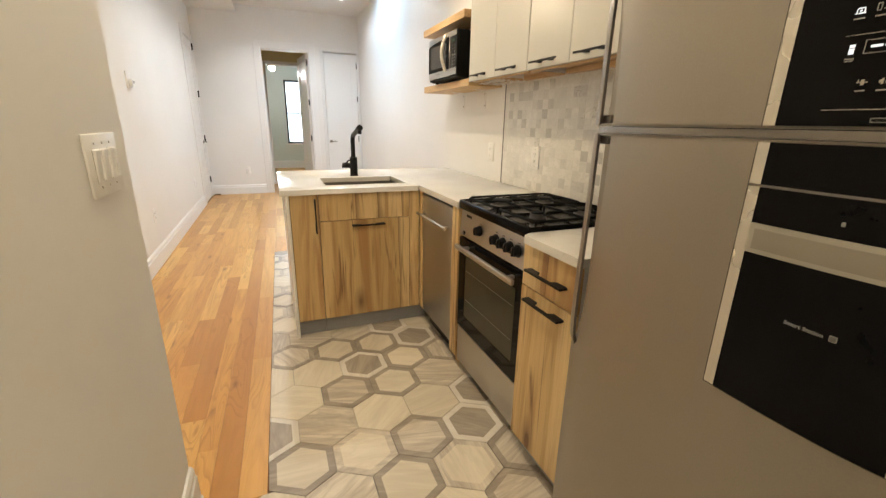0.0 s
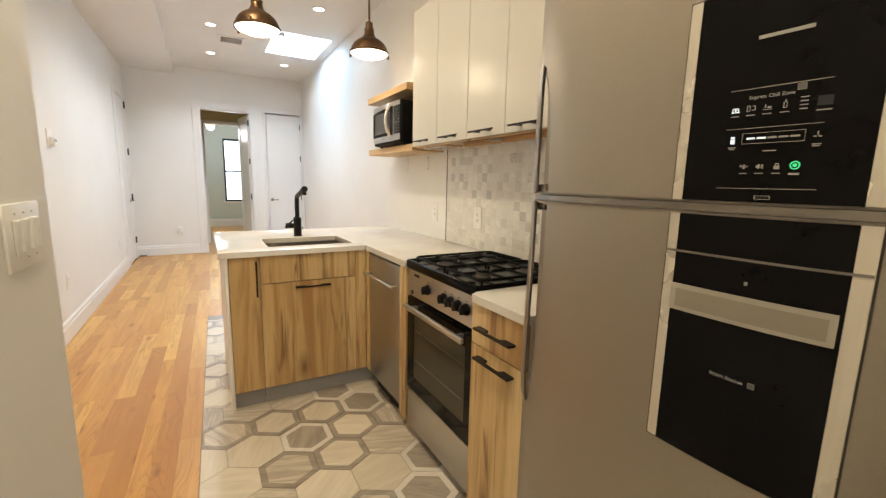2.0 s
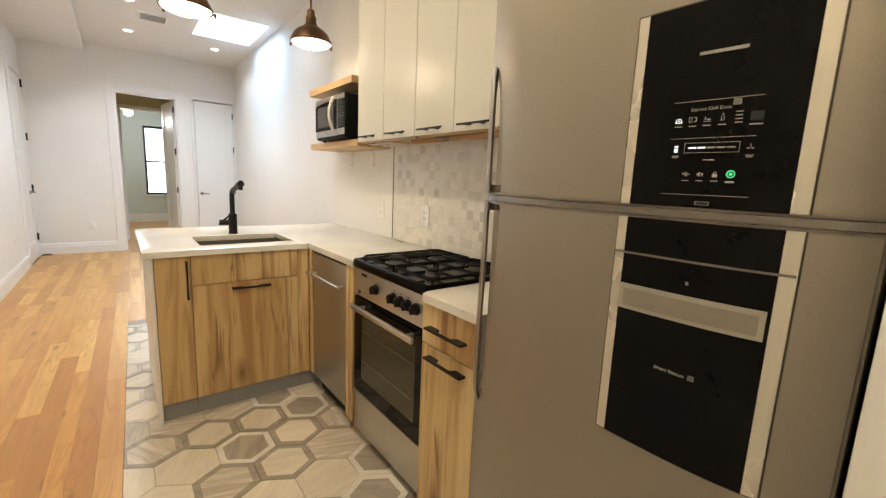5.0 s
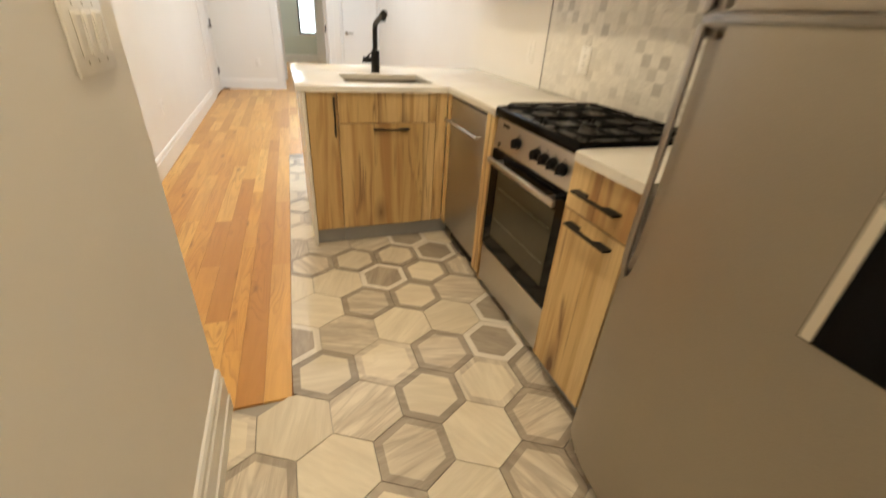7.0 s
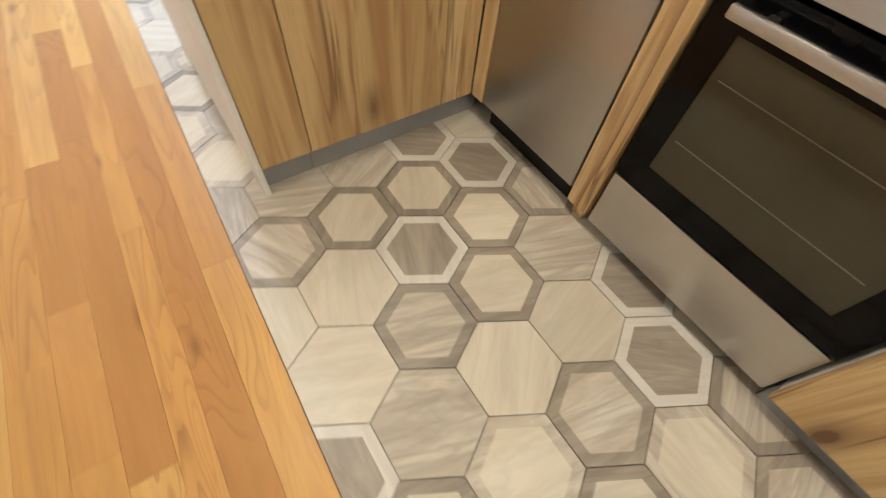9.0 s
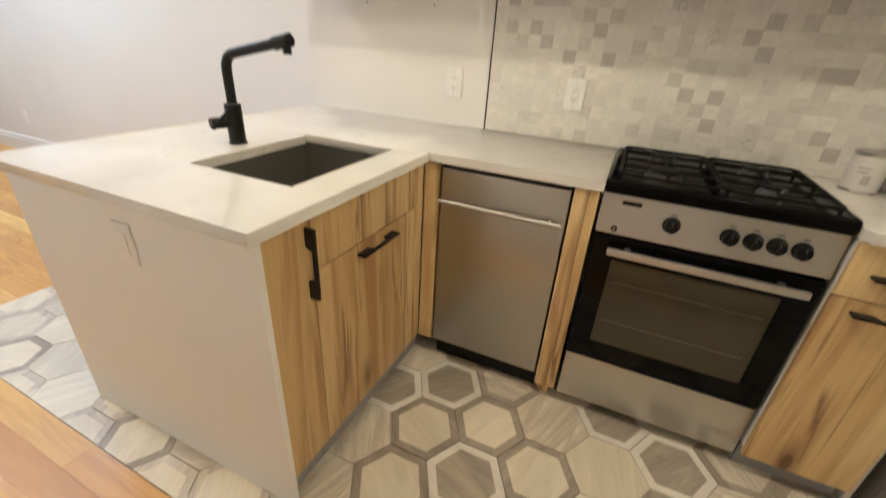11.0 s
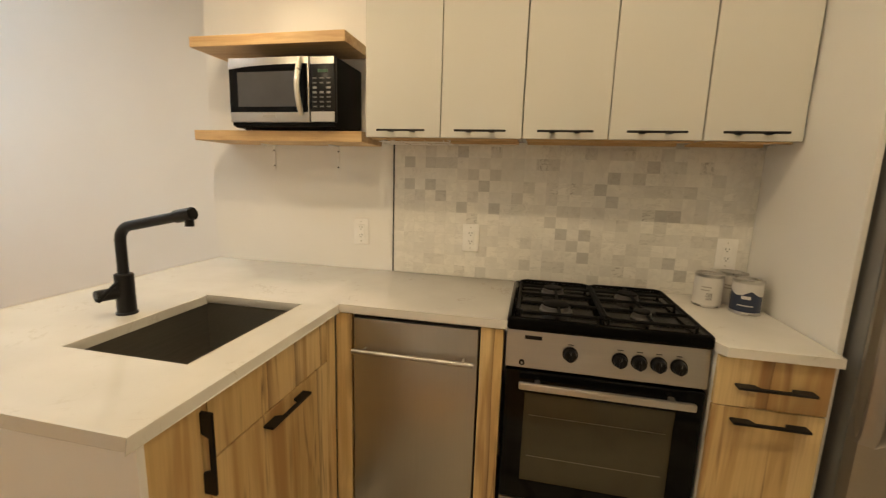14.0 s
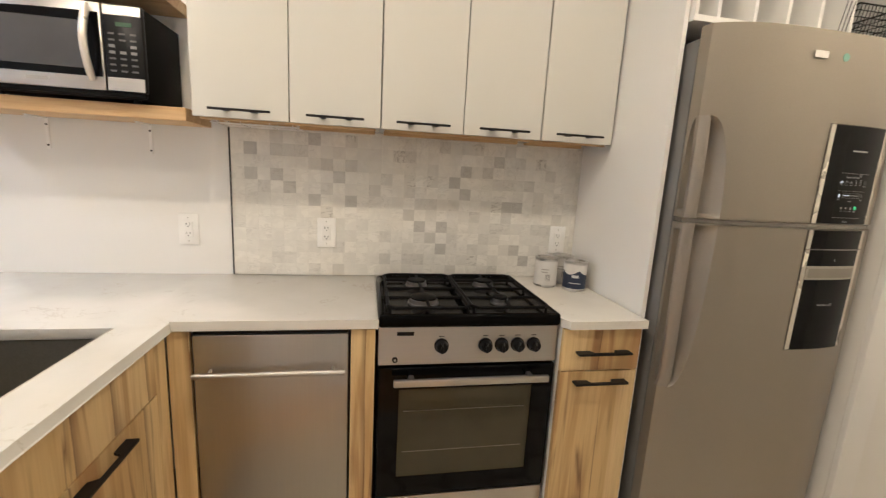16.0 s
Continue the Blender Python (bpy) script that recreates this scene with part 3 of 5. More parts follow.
# ---- the hall and the room beyond the doorway ----
YH, YR = 7.15, 10.4
H2 = (-1.36, -0.42, -0.01, 2.36)
structure("floor_hall", box(-2.6, 1.4, YF + 0.12, YR, -0.10, 0.0), PLANK, "oak floor of the hall and bedroom", "floor")
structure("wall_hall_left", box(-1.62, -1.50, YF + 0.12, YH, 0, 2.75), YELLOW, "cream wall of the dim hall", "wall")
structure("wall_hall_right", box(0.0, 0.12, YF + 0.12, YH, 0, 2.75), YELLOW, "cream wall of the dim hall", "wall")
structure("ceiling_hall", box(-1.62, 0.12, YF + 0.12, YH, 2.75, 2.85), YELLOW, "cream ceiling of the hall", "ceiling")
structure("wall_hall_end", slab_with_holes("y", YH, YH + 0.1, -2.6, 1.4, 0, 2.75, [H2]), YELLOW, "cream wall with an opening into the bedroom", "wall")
casing("trim_hall_opening", "x", YH, -1, H2[0], H2[1], H2[3], 0.06)
structure("wall_room_left", box(-2.6, -2.48, YH + 0.1, YR, 0, 2.75), GREEN, "pale green bedroom wall", "wall")
structure("wall_room_right", box(1.28, 1.4, YH + 0.1, YR, 0, 2.75), GREEN, "pale green bedroom wall", "wall")
structure("ceiling_room", box(-2.6, 1.4, YH + 0.1, YR + 0.12, 2.75, 2.85), CEILING, "white bedroom ceiling", "ceiling")
WIN = (-0.93, 0.02, 0.68, 2.36)
structure("wall_room_window", slab_with_holes("y", YR, YR + 0.14, -2.6, 1.4, 0, 2.75, [WIN]), GREEN, "pale green bedroom wall with a sash window", "wall")
baseboard("baseboard_room", "x", YR, -1, -2.48, 1.28, 0.2)
win = thing("window_bedroom", ((WIN[0] + WIN[1]) / 2, YR, WIN[2]), "black-framed double-hung sash window in daylight", "window", kind="structure")
mid = 1.50
part("window_frame", slab_with_holes("y", YR + 0.02, YR + 0.09, WIN[0], WIN[1], WIN[2], WIN[3], [(WIN[0] + 0.045, WIN[1] - 0.045, WIN[2] + 0.05, mid - 0.02), (WIN[0] + 0.045, WIN[1] - 0.045, mid + 0.02, WIN[3] - 0.05)]), BLACKMETAL, win, smooth=0)
part("window_sill", box(WIN[0] - 0.06, WIN[1] + 0.06, YR - 0.05, YR + 0.02, WIN[2] - 0.03, WIN[2], 0.004), TRIM, win)
for z0, z1 in ((WIN[2] + 0.05, mid - 0.02), (mid + 0.02, WIN[3] - 0.05)):
    p = part("pane", box(WIN[0] + 0.045, WIN[1] - 0.045, YR + 0.05, YR + 0.056, z0, z1), PANE, win)
    p.visible_shadow = False
structure("backdrop", box(-6, 6, YR + 3.0, YR + 3.05, -2, 7), DAYGLOW, "overexposed daylight outside the window", "backdrop")
lamp("window_light", "AREA", 9, (0.86, 0.94, 1.0), pose(-0.45, YR + 0.12, 1.5, 90, 0, 180), 0.85, 1.55)
lamp("fan_bulb", "POINT", 38, (1.0, 0.96, 0.90), pose(-1.22, 8.6, 2.33), 0.06)
fan = thing("ceiling_fan", (-1.22, 8.6, 2.75), "white ceiling fan with a lit globe", "ceiling fan")
part("downrod", cyl((-1.22, 8.6, 2.56), (-1.22, 8.6, 2.748), 0.016), TRIM, fan)
part("motor", lathe([(0.02, 0.12), (0.09, 0.10), (0.11, 0.05), (0.09, 0.0), (0.02, -0.01)], (-1.22, 8.6, 2.48), 24, True), TRIM, fan)
part("globe", lathe([(0.01, -0.09), (0.05, -0.075), (0.075, -0.04), (0.075, 0.0)], (-1.22, 8.6, 2.468), 24, True), BULB, fan, "lit glass globe")
for k in range(5):
    a = radians(20 + 72 * k)
    b = box(0.11, 0.60, -0.06, 0.06, -0.004, 0.004, 0.003)
    bmesh.ops.transform(b, matrix=pose(-1.22, 8.6, 2.515, 0, 0, 20 + 72 * k) @ pose(0, 0, 0, 10, 0, 0), verts=b.verts)
    part("blade", b, TRIM, fan)

# ---- lamps and ceiling fittings ----


def downlight(x, y):
    d = thing("downlight", (x, y, CEIL), "round recessed ceiling light, lit; the kitchen ones are added", "ceiling light", "recessed ceiling lights")
    part("trim_ring", lathe([(0.048, -0.002), (0.05, -0.007), (0.072, -0.006), (0.076, -0.0005), (0.048, -0.0005)], (x, y, CEIL), 28), TRIM, d)
    part("lens", lathe([(0.001, -0.004), (0.049, -0.004), (0.049, -0.001)], (x, y, CEIL), 28, True), CANGLOW, d, "glowing lens")


# the fittings over the kitchen belong to the added lamps
for x, y in LIVING_CANS + ADDED_KITCHEN_CANS:
    downlight(x, y)

vent = thing("ceiling_vent", (-0.985, 3.95, CEIL), "white slatted air vent in the ceiling", "air vent")
part("frame", slab_with_holes("z", CEIL - 0.012, CEIL - 0.0005, -1.16, -0.85, 3.82, 4.12, [(-1.13, -0.88, 3.85, 4.09)]), TRIM, vent)
part("backing", box(-1.13, -0.88, 3.85, 4.09, CEIL - 0.003, CEIL - 0.001), SLOT, vent)
for k in range(12):
    s = box(-1.13, -0.88, -0.009, 0.009, -0.001, 0.001)
    bmesh.ops.transform(s, matrix=pose(0, 3.86 + 0.02 * k, CEIL - 0.008, 35, 0, 0), verts=s.verts)
    part("slat", s, TRIM, vent)


def pendant(x, y, z):
    """An aged-bronze dome on a rod, with a glowing glass below; z is the rim."""
    p = thing("pendant_lamp", (x, y, z), "aged bronze dome pendant lamp, lit, over the peninsula", "pendant lamp", "pendants over the peninsula")
    shade = part("shade", lathe([(0.128, 0.0), (0.136, 0.0), (0.136, 0.014), (0.128, 0.018), (0.122, 0.040), (0.105, 0.068), (0.078, 0.090), (0.052, 0.104), (0.038, 0.122), (0.031, 0.150), (0.034, 0.152), (0.034, 0.166), (0.026, 0.168), (0.025, 0.205), (0.012, 0.215)], (x, y, z), 40), BRONZE, p, "bronze dome shade")
    for k in range(3):
        a = radians(10 + 120 * k)
        dx, dy = math.cos(a), math.sin(a)
        part("thumb_screw", join(cyl((x + 0.132 * dx, y + 0.132 * dy, z + 0.008), (x + 0.158 * dx, y + 0.158 * dy, z + 0.008), 0.0045, seg=8), cyl((x + 0.154 * dx, y + 0.154 * dy, z - 0.006), (x + 0.154 * dx, y + 0.154 * dy, z + 0.022), 0.007, seg=10)), BRONZE, shade)
    part("glass_bowl", lathe([(0.001, -0.030), (0.05, -0.026), (0.09, -0.016), (0.118, -0.004), (0.127, 0.006)], (x, y, z), 40), BULB, p, "glowing frosted glass bowl")
    part("finial", lathe([(0.001, -0.046), (0.007, -0.042), (0.008, -0.034), (0.004, -0.029)], (x, y, z), 12), BRONZE, p)
    part("rod", cyl((x, y, z + 0.21), (x, y, CEIL - 0.02), 0.0065, seg=10), BRONZE, p)
    part("canopy", lathe([(0.001, -0.03), (0.02, -0.028), (0.055, -0.012), (0.06, -0.0005)], (x, y, CEIL), 28), BRONZE, p)
    lamp("pendant_bulb", "POINT", 8.5 if x < -0.7 else 1.5, WARM, pose(x, y, z - 0.08), 0.06)


pendant(-1.085, 0.50, 2.21)
pendant(-0.368, 0.50, 2.185)

# ---- kitchen: counters and base cabinets ----
CT, CB = 0.915, 0.886
SINK = (-1.122, -0.630, 0.122, 0.512)


def soften(bm, w=0.003):
    edges = [e for e in bm.edges if len(e.link_faces) == 2 and e.calc_face_angle(0) > radians(40)]
    bmesh.ops.bevel(bm, geom=edges, offset=w, segments=2, affect="EDGES", profile=0.5)
    return bm


ct = slab_with_holes("z", CB, CT, -1.388, -0.002, -0.598, 0.985, [SINK, (-1.388, -0.585, -0.598, 0.0)])
bmesh.ops.dissolve_limit(ct, angle_limit=0.01, verts=ct.verts, edges=ct.edges)
solo("countertop", soften(ct), QUARTZ, (-0.7, 0.4, CB), "white veined quartz L-shaped countertop with a sink cut-out", "countertop")
small = prism([(-0.002, -1.222), (-0.585, -1.222), (-0.616, -1.240), (-0.616, -1.532), (-0.002, -1.532)], "z", CB, CT)
solo("countertop", soften(small), QUARTZ, (-0.3, -1.37, CB), "short white quartz countertop between range and panel", "countertop")


def pull(parent, p, axis, out, length=0.20):
    """A black plate pull that stands on edge, cut away behind the grip. p: its middle on the door's face; out: the way off the face."""
    o, a = Vector(out), Vector(axis)
    h = length / 2
    side = [(-h, 0), (-h, 0.031), (h, 0.031), (h, 0), (h - 0.052, 0), (h - 0.060, 0.0215), (-h + 0.060, 0.0215), (-h + 0.052, 0)]
    bm = prism(side, "z", -0.004, 0.004, 0.001)
    m = Matrix((a, o, a.cross(o))).transposed().to_4x4()
    m.translation = Vector(p)
    bmesh.ops.transform(bm, matrix=m, verts=bm.verts)
    return part("handle", bm, BLACKMETAL, parent, "matte black bar pull")


def front(name, parent, box_args, mats=CABWOOD, bev=0.0012):
    return part(name, box(*box_args, bev, 1), mats, parent)


FY = 0.020
pen_out, run_out = (0, -1, 0), (-1, 0, 0)
# narrow tray cabinet at the peninsula's end
c1 = thing("base_cabinet", (-1.26, 0.3, 0), "narrow oak-laminate base cabinet with an upright black pull", "cabinet", "kitchen base cabinets")
part("body", box(-1.340, -1.188, FY + 0.02, 0.60, 0.10, CB - 0.001), PANELWHITE, c1)
d = front("door", c1, (-1.342, -1.188, FY, FY + 0.018, 0.102, CB - 0.005))
pull(d, (-1.206, FY, 0.758), (0, 0, 1), pen_out)
part("toe_kick", box(-1.342, -1.186, FY + 0.034, FY + 0.046, 0.0, 0.0985), TOEKICK, c1, "grey metal toe kick")
# sink base
c2 = thing("base_cabinet", (-0.91, 0.3, 0), "oak-laminate sink base cabinet with a false drawer and one wide door", "cabinet", "kitchen base cabinets")
part("body", join(box(-1.184, -1.168, FY + 0.02, 0.60, 0.10, CB - 0.002), box(-0.614, -0.598, FY + 0.02, 0.60, 0.10, CB - 0.002), box(-1.184, -0.598, 0.585, 0.60, 0.10, CB - 0.002), box(-1.168, -0.614, FY + 0.02, 0.585, 0.10, 0.116)), PANELWHITE, c2)
front("drawer_front", c2, (-1.185, -0.641, FY, FY + 0.018, 0.724, CB - 0.005))
d = front("door", c2, (-1.185, -0.641, FY, FY + 0.018, 0.102, 0.720))
pull(d, (-0.90, FY, 0.690), (1, 0, 0), pen_out)
part("toe_kick", box(-1.184, -0.520, FY + 0.034, FY + 0.046, 0.0, 0.0985), TOEKICK, c2, "grey metal toe kick")
solo("corner_filler", box(-0.638, -0.575, FY + 0.001, FY + 0.017, 0.102, CB - 0.005, 0.001, 1), CABWOOD, (-0.607, FY, 0.102), "narrow oak-laminate corner filler strip", "filler strip")
RX = -0.572
solo("corner_filler", box(RX, RX + 0.018, -0.043, FY - 0.002, 0.102, CB - 0.005, 0.001, 1), CABWOOD, (RX, -0.02, 0.102), "narrow oak-laminate filler strip beside the dishwasher", "filler strip")
solo("filler_post", join(box(RX - 0.004, RX + 0.05, -0.590, -0.514, 0.062, CB - 0.003, 0.001, 1), box(RX + 0.03, RX + 0.05, -0.57, -0.53, 0.0, 0.062)), CABWOOD, (RX, -0.55, 0), "upright oak-laminate filler between dishwasher and range", "filler strip")
solo("end_panel", box(-1.362, -1.345, 0.012, 0.958, 0.0, CB - 0.001, 0.001, 1), PANELWHITE, (-1.354, 0.48, 0), "white end panel of the peninsula", "cabinet panel")
solo("back_panel", box(-1.342, -0.01, 0.94, 0.957, 0.0, CB - 0.001, 0.001, 1), PANELWHITE, (-0.67, 0.948, 0), "white back panel of the peninsula", "cabinet panel")
# drawer cabinet right of the range
c3 = thing("base_cabinet", (-0.3, -1.37, 0), "narrow oak-laminate base cabinet with a drawer and a door", "cabinet", "kitchen base cabinets")
CX = -0.602
part("body", box(CX + 0.02, -0.02, -1.516, -1.228, 0.10, CB - 0.001), PANELWHITE, c3)
dr = front("drawer_front", c3, (CX, CX + 0.018, -1.520, -1.226, 0.730, CB - 0.005))
pull(dr, (CX, -1.375, 0.800), (0, -1, 0), run_out)
d = front("door", c3, (CX, CX + 0.018, -1.520, -1.226, 0.085, 0.726))
pull(d, (CX, -1.375, 0.690), (0, -1, 0), run_out)
part("toe_kick", box(CX + 0.05, CX + 0.065, -1.516, -1.228, 0.0, 0.098), TOEKICK, c3, "grey metal toe kick")

# sink and faucet
sx0, sx1, sy0, sy1 = SINK
bowl = slab_with_holes("z", CB - 0.21, CB - 0.002, sx0 - 0.012, sx1 + 0.012, sy0 - 0.012, sy1 + 0.012, [(sx0 - 0.004, sx1 + 0.004, sy0 - 0.004, sy1 + 0.004)])
bowl = join(bowl, box(sx0 - 0.004, sx1 + 0.004, sy0 - 0.004, sy1 + 0.004, CB - 0.212, CB - 0.20))
sk = thing("sink", (-0.876, 0.317, CB - 0.21), "undermounted stainless steel kitchen sink", "sink")
part("bowl", bowl, SINKSTEEL, sk, smooth=0)
part("drain", lathe([(0.001, -0.002), (0.028, -0.001), (0.03, 0.003), (0.043, 0.003), (0.045, 0.0)], (-0.876, 0.33, CB - 0.199), 24), STEEL, sk, "steel drain")

fx, fy = -0.872, 0.592
fc = thing("faucet", (fx, fy, CT), "matte black kitchen faucet with a bent spout", "faucet")
part("body", lathe([(0.030, 0.0), (0.030, 0.006), (0.0265, 0.008), (0.0265, 0.128), (0.024, 0.131), (0.016, 0.132)], (fx, fy, CT), 28), BLACKMETAL, fc)
pts = [(fx, fy, CT + 0.13), (fx, fy, CT + 0.235)]
for k in range(1, 9):
    a = radians(78 * k / 8)
    pts.append((fx, fy - 0.05 * (1 - math.cos(a)), CT + 0.235 + 0.05 * math.sin(a)))
end = Vector(pts[-1])
way = Vector((0, -math.sin(radians(78)), math.cos(radians(78))))
pts += [end + way * 0.06, end + way * 0.18]
spout = part("spout", tube(pts, 0.0155, 16), BLACKMETAL, fc)
tip = end + way * 0.18
part("spray_head", join(cyl(tip - way * 0.004, tip + way * 0.062, 0.0195, seg=20, bev=0.003), cyl(tip + way * 0.045 - Vector((0, 0, 0.012)), tip + way * 0.045 - Vector((0, 0, 0.036)), 0.0125, seg=16)), BLACKMETAL, spout)
lv = Vector((-0.80, 0.28, 0)).normalized()
q = Vector((fx, fy, CT + 0.072))
hn = part("handle_barrel", cyl(q + lv * 0.02, q + lv * 0.078, 0.0185, seg=18, bev=0.002), BLACKMETAL, fc)
part("lever", tube([q + lv * 0.080 + Vector((0, -0.010, -0.014)), q + lv * 0.062 + Vector((0, -0.019, 0.010)), q + lv * 0.034 + Vector((0, -0.024, 0.040))], [0.0085, 0.0065, 0.005], 10), BLACKMETAL, hn)

# ---- dishwasher ----
dw = thing("dishwasher", (-0.3, -0.278, 0), "slim stainless steel dishwasher with a bar handle", "dishwasher")
part("body", box(RX + 0.03, -0.03, -0.505, -0.055, 0.10, CB - 0.006), BLACKPLASTIC, dw)
part("door", box(RX - 0.002, RX + 0.028, -0.506, -0.052, 0.108, 0.870, 0.004), STEEL, dw, "brushed steel door")
part("top_gap", box(RX + 0.004, RX + 0.03, -0.506, -0.052, 0.872, CB - 0.002), BLACKPLASTIC, dw)
bar = part("handle", cyl((RX - 0.040, -0.498, 0.757), (RX - 0.040, -0.060, 0.757), 0.0085, seg=14, bev=0.002), STEEL, dw, "steel bar handle")
for y in (-0.46, -0.10):
    part("standoff", cyl((RX - 0.002, y, 0.757), (RX - 0.038, y, 0.757), 0.006, seg=10), STEEL, bar)
part("kick_plate", box(RX + 0.05, RX + 0.06, -0.506, -0.052, 0.004, 0.106), BLACKPLASTIC, dw, "black recessed kick plate")

# ---- gas range ----
GY0, GY1, GX = -1.219, -0.601, -0.560
GM = (GY0 + GY1) / 2
rg = thing("gas_range", (-0.3, GM, 0), "stainless steel gas range with a black cooktop and oven door", "range")
part("body", box(GX + 0.03, -0.03, GY0 + 0.002, GY1 - 0.002, 0.03, 0.885), BLACKPLASTIC, rg)
for x in (-0.48, -0.10):
    for y in (GY0 + 0.05, GY1 - 0.05):
        part("foot", cyl((x, y, 0.0), (x, y, 0.03), 0.018, seg=12), BLACKPLASTIC, rg)
panel = prism([(GX - 0.012, 0.756), (GX - 0.002, 0.884), (GX + 0.03, 0.884), (GX + 0.03, 0.756)], "y", GY0, GY1, 0.002)
cp = part("control_panel", panel, STEELH, rg, "brushed steel control panel")
for y, z, r in ((-0.808, 0.820, 0.0215), (-0.960, 0.819, 0.0215), (-1.017, 0.819, 0.0215), (-1.074, 0.819, 0.0215), (-1.132, 0.819, 0.0215)):
    kb = join(cyl((GX - 0.006, y, z), (GX - 0.012, y, z), r + 0.003, seg=24), cyl((GX - 0.011, y, z), (GX - 0.034, y, z), r, r * 0.86, 24, 0.002), box(GX - 0.0375, GX - 0.030, y - 0.0045, y + 0.0045, z - r * 0.84, z + r * 0.84, 0.001, 1))
    k = part("knob", kb, BLACKPLASTIC, cp, "black control knob")
    part("pointer", box(GX - 0.0385, GX - 0.0372, y - 0.0012, y + 0.0012, z + r * 0.3, z + r * 0.8), KEYGREY, k)
part("button", join(cyl((GX - 0.008, -0.655, 0.775), (GX - 0.016, -0.655, 0.775), 0.0095, seg=18), ), BLACKPLASTIC, cp)
part("button_cap", cyl((GX - 0.015, -0.655, 0.775), (GX - 0.018, -0.655, 0.775), 0.004, seg=12), INK, cp)
part("badge", box(GX - 0.0045, GX - 0.0015, -0.716, -0.660, 0.8545, 0.8675), BLACKPLASTIC, cp, "small dark maker's badge")
for y in (-0.808, -0.960, -1.017, -1.074, -1.132):
    part("dial_mark", box(GX - 0.0062, GX - 0.003, y - 0.009, y + 0.009, 0.8495, 0.852), SLOT, cp)
# cooktop: a tray with a rounded raised rim
top = box(GX - 0.022, -0.062, GY0 - 0.002, GY1 + 0.002, 0.886, 0.932, 0.012, 3)
lid = [f for f in top.faces if f.normal.z > 0.99]
r = bmesh.ops.inset_region(top, faces=lid, thickness=0.022)
bmesh.ops.translate(top, vec=(0, 0, -0.010), verts=list({v for f in lid for v in f.verts}))
r = bmesh.ops.inset_region(top, faces=lid, thickness=0.006)
ck = part("cooktop", top, ENAMEL, rg, "glossy black enamel cooktop")
for x, y, r in ((-0.430, -0.760, 0.050), (-0.430, -1.045, 0.030), (-0.195, -0.760, 0.040), (-0.195, -1.045, 0.040)):
    b = part("burner", lathe([(r * 1.12, 0.0), (r * 1.1, 0.006), (r * 1.02, 0.007), (r, 0.020), (r * 0.9, 0.0205), (r * 0.3, 0.0205)], (x, y, 0.9215), 32), BURNER, ck, "alloy gas burner")
    part("burner_cap", lathe([(r * 0.92, 0.0), (r * 0.92, 0.005), (r * 0.82, 0.008), (0.001, 0.009)], (x, y, 0.942), 32), IRON, b)
for y0, y1 in ((GY0 + 0.030, GM - 0.006), (GM + 0.006, GY1 - 0.030)):
    z, rb = 0.943, 0.0058
    x0, x1 = -0.545, -0.095
    loop = [(x0 + 0.02, y0, z), (x1 - 0.02, y0, z), (x1, y0 + 0.02, z), (x1, y1 - 0.02, z), (x1 - 0.02, y1, z), (x0 + 0.02, y1, z), (x0, y1 - 0.02, z), (x0, y0 + 0.02, z), (x0 + 0.02, y0, z)]
    ym = (y0 + y1) / 2
    g = tube(loop, rb, 8)
    for bx in (-0.430, -0.195):
        for p0, p1 in (((bx, y0, z), (bx, ym - 0.035, z)), ((bx, y1, z), (bx, ym + 0.035, z))):
            g = join(g, tube([p0, ((p0[0] + p1[0]) / 2, (p0[1] + p1[1]) / 2, z + 0.001), (p1[0], p1[1], z)], rb, 8))
    for p0, p1 in (((x0, ym, z), (-0.475, ym, z)), ((-0.385, ym, z), (-0.240, ym, z)), ((-0.150, ym, z), (x1, ym, z)), ((-0.3125, y0, z), (-0.3125, y1, z))):
        g = join(g, tube([p0, p1], rb, 8))
    for cx in (x0 + 0.012, -0.3125, x1 - 0.012):
        for cy in (y0 + 0.006, y1 - 0.006):
            g = join(g, cyl((cx, cy, 0.9215), (cx, cy, z), 0.0055, 0.0045, 8))
    part("grate", g, IRON, ck, "black cast-iron pan grate")
# oven door, window, bar, drawer
od = part("oven_door", slab_with_holes("x", GX - 0.012, GX + 0.028, GY0 + 0.004, GY1 - 0.004, 0.266, 0.746, [(-1.140, -0.672, 0.338, 0.668)]), BLACKGLASS, rg, "black glass oven door", smooth=0)
part("window", box(GX - 0.0085, GX - 0.004, -1.141, -0.671, 0.337, 0.669), OVENGLASS, od, "tinted oven window")
part("cavity", box(GX + 0.012, GX + 0.026, -1.141, -0.671, 0.337, 0.669), BLACKPLASTIC, od)
RACK = plain("dim_rack_wire", (0.16, 0.14, 0.10), 0.4)
for z in (0.432, 0.585):
    part("rack_wire", box(GX - 0.0094, GX - 0.0084, -1.12, -0.69, z, z + 0.0025), RACK, od, "oven rack behind the glass")
bar = part("handle", box(GX - 0.062, GX - 0.044, -1.180, -0.650, 0.700, 0.724, 0.005), STEELH, od, "flat steel bar handle")
for y in (-1.12, -0.71):
    part("standoff", box(GX - 0.046, GX - 0.011, y - 0.009, y + 0.009, 0.705, 0.719, 0.002, 1), STEELH, bar)
part("drawer", box(GX - 0.010, GX + 0.028, GY0 + 0.003, GY1 - 0.003, 0.052, 0.258, 0.004), STEELH, rg, "brushed steel warming drawer")

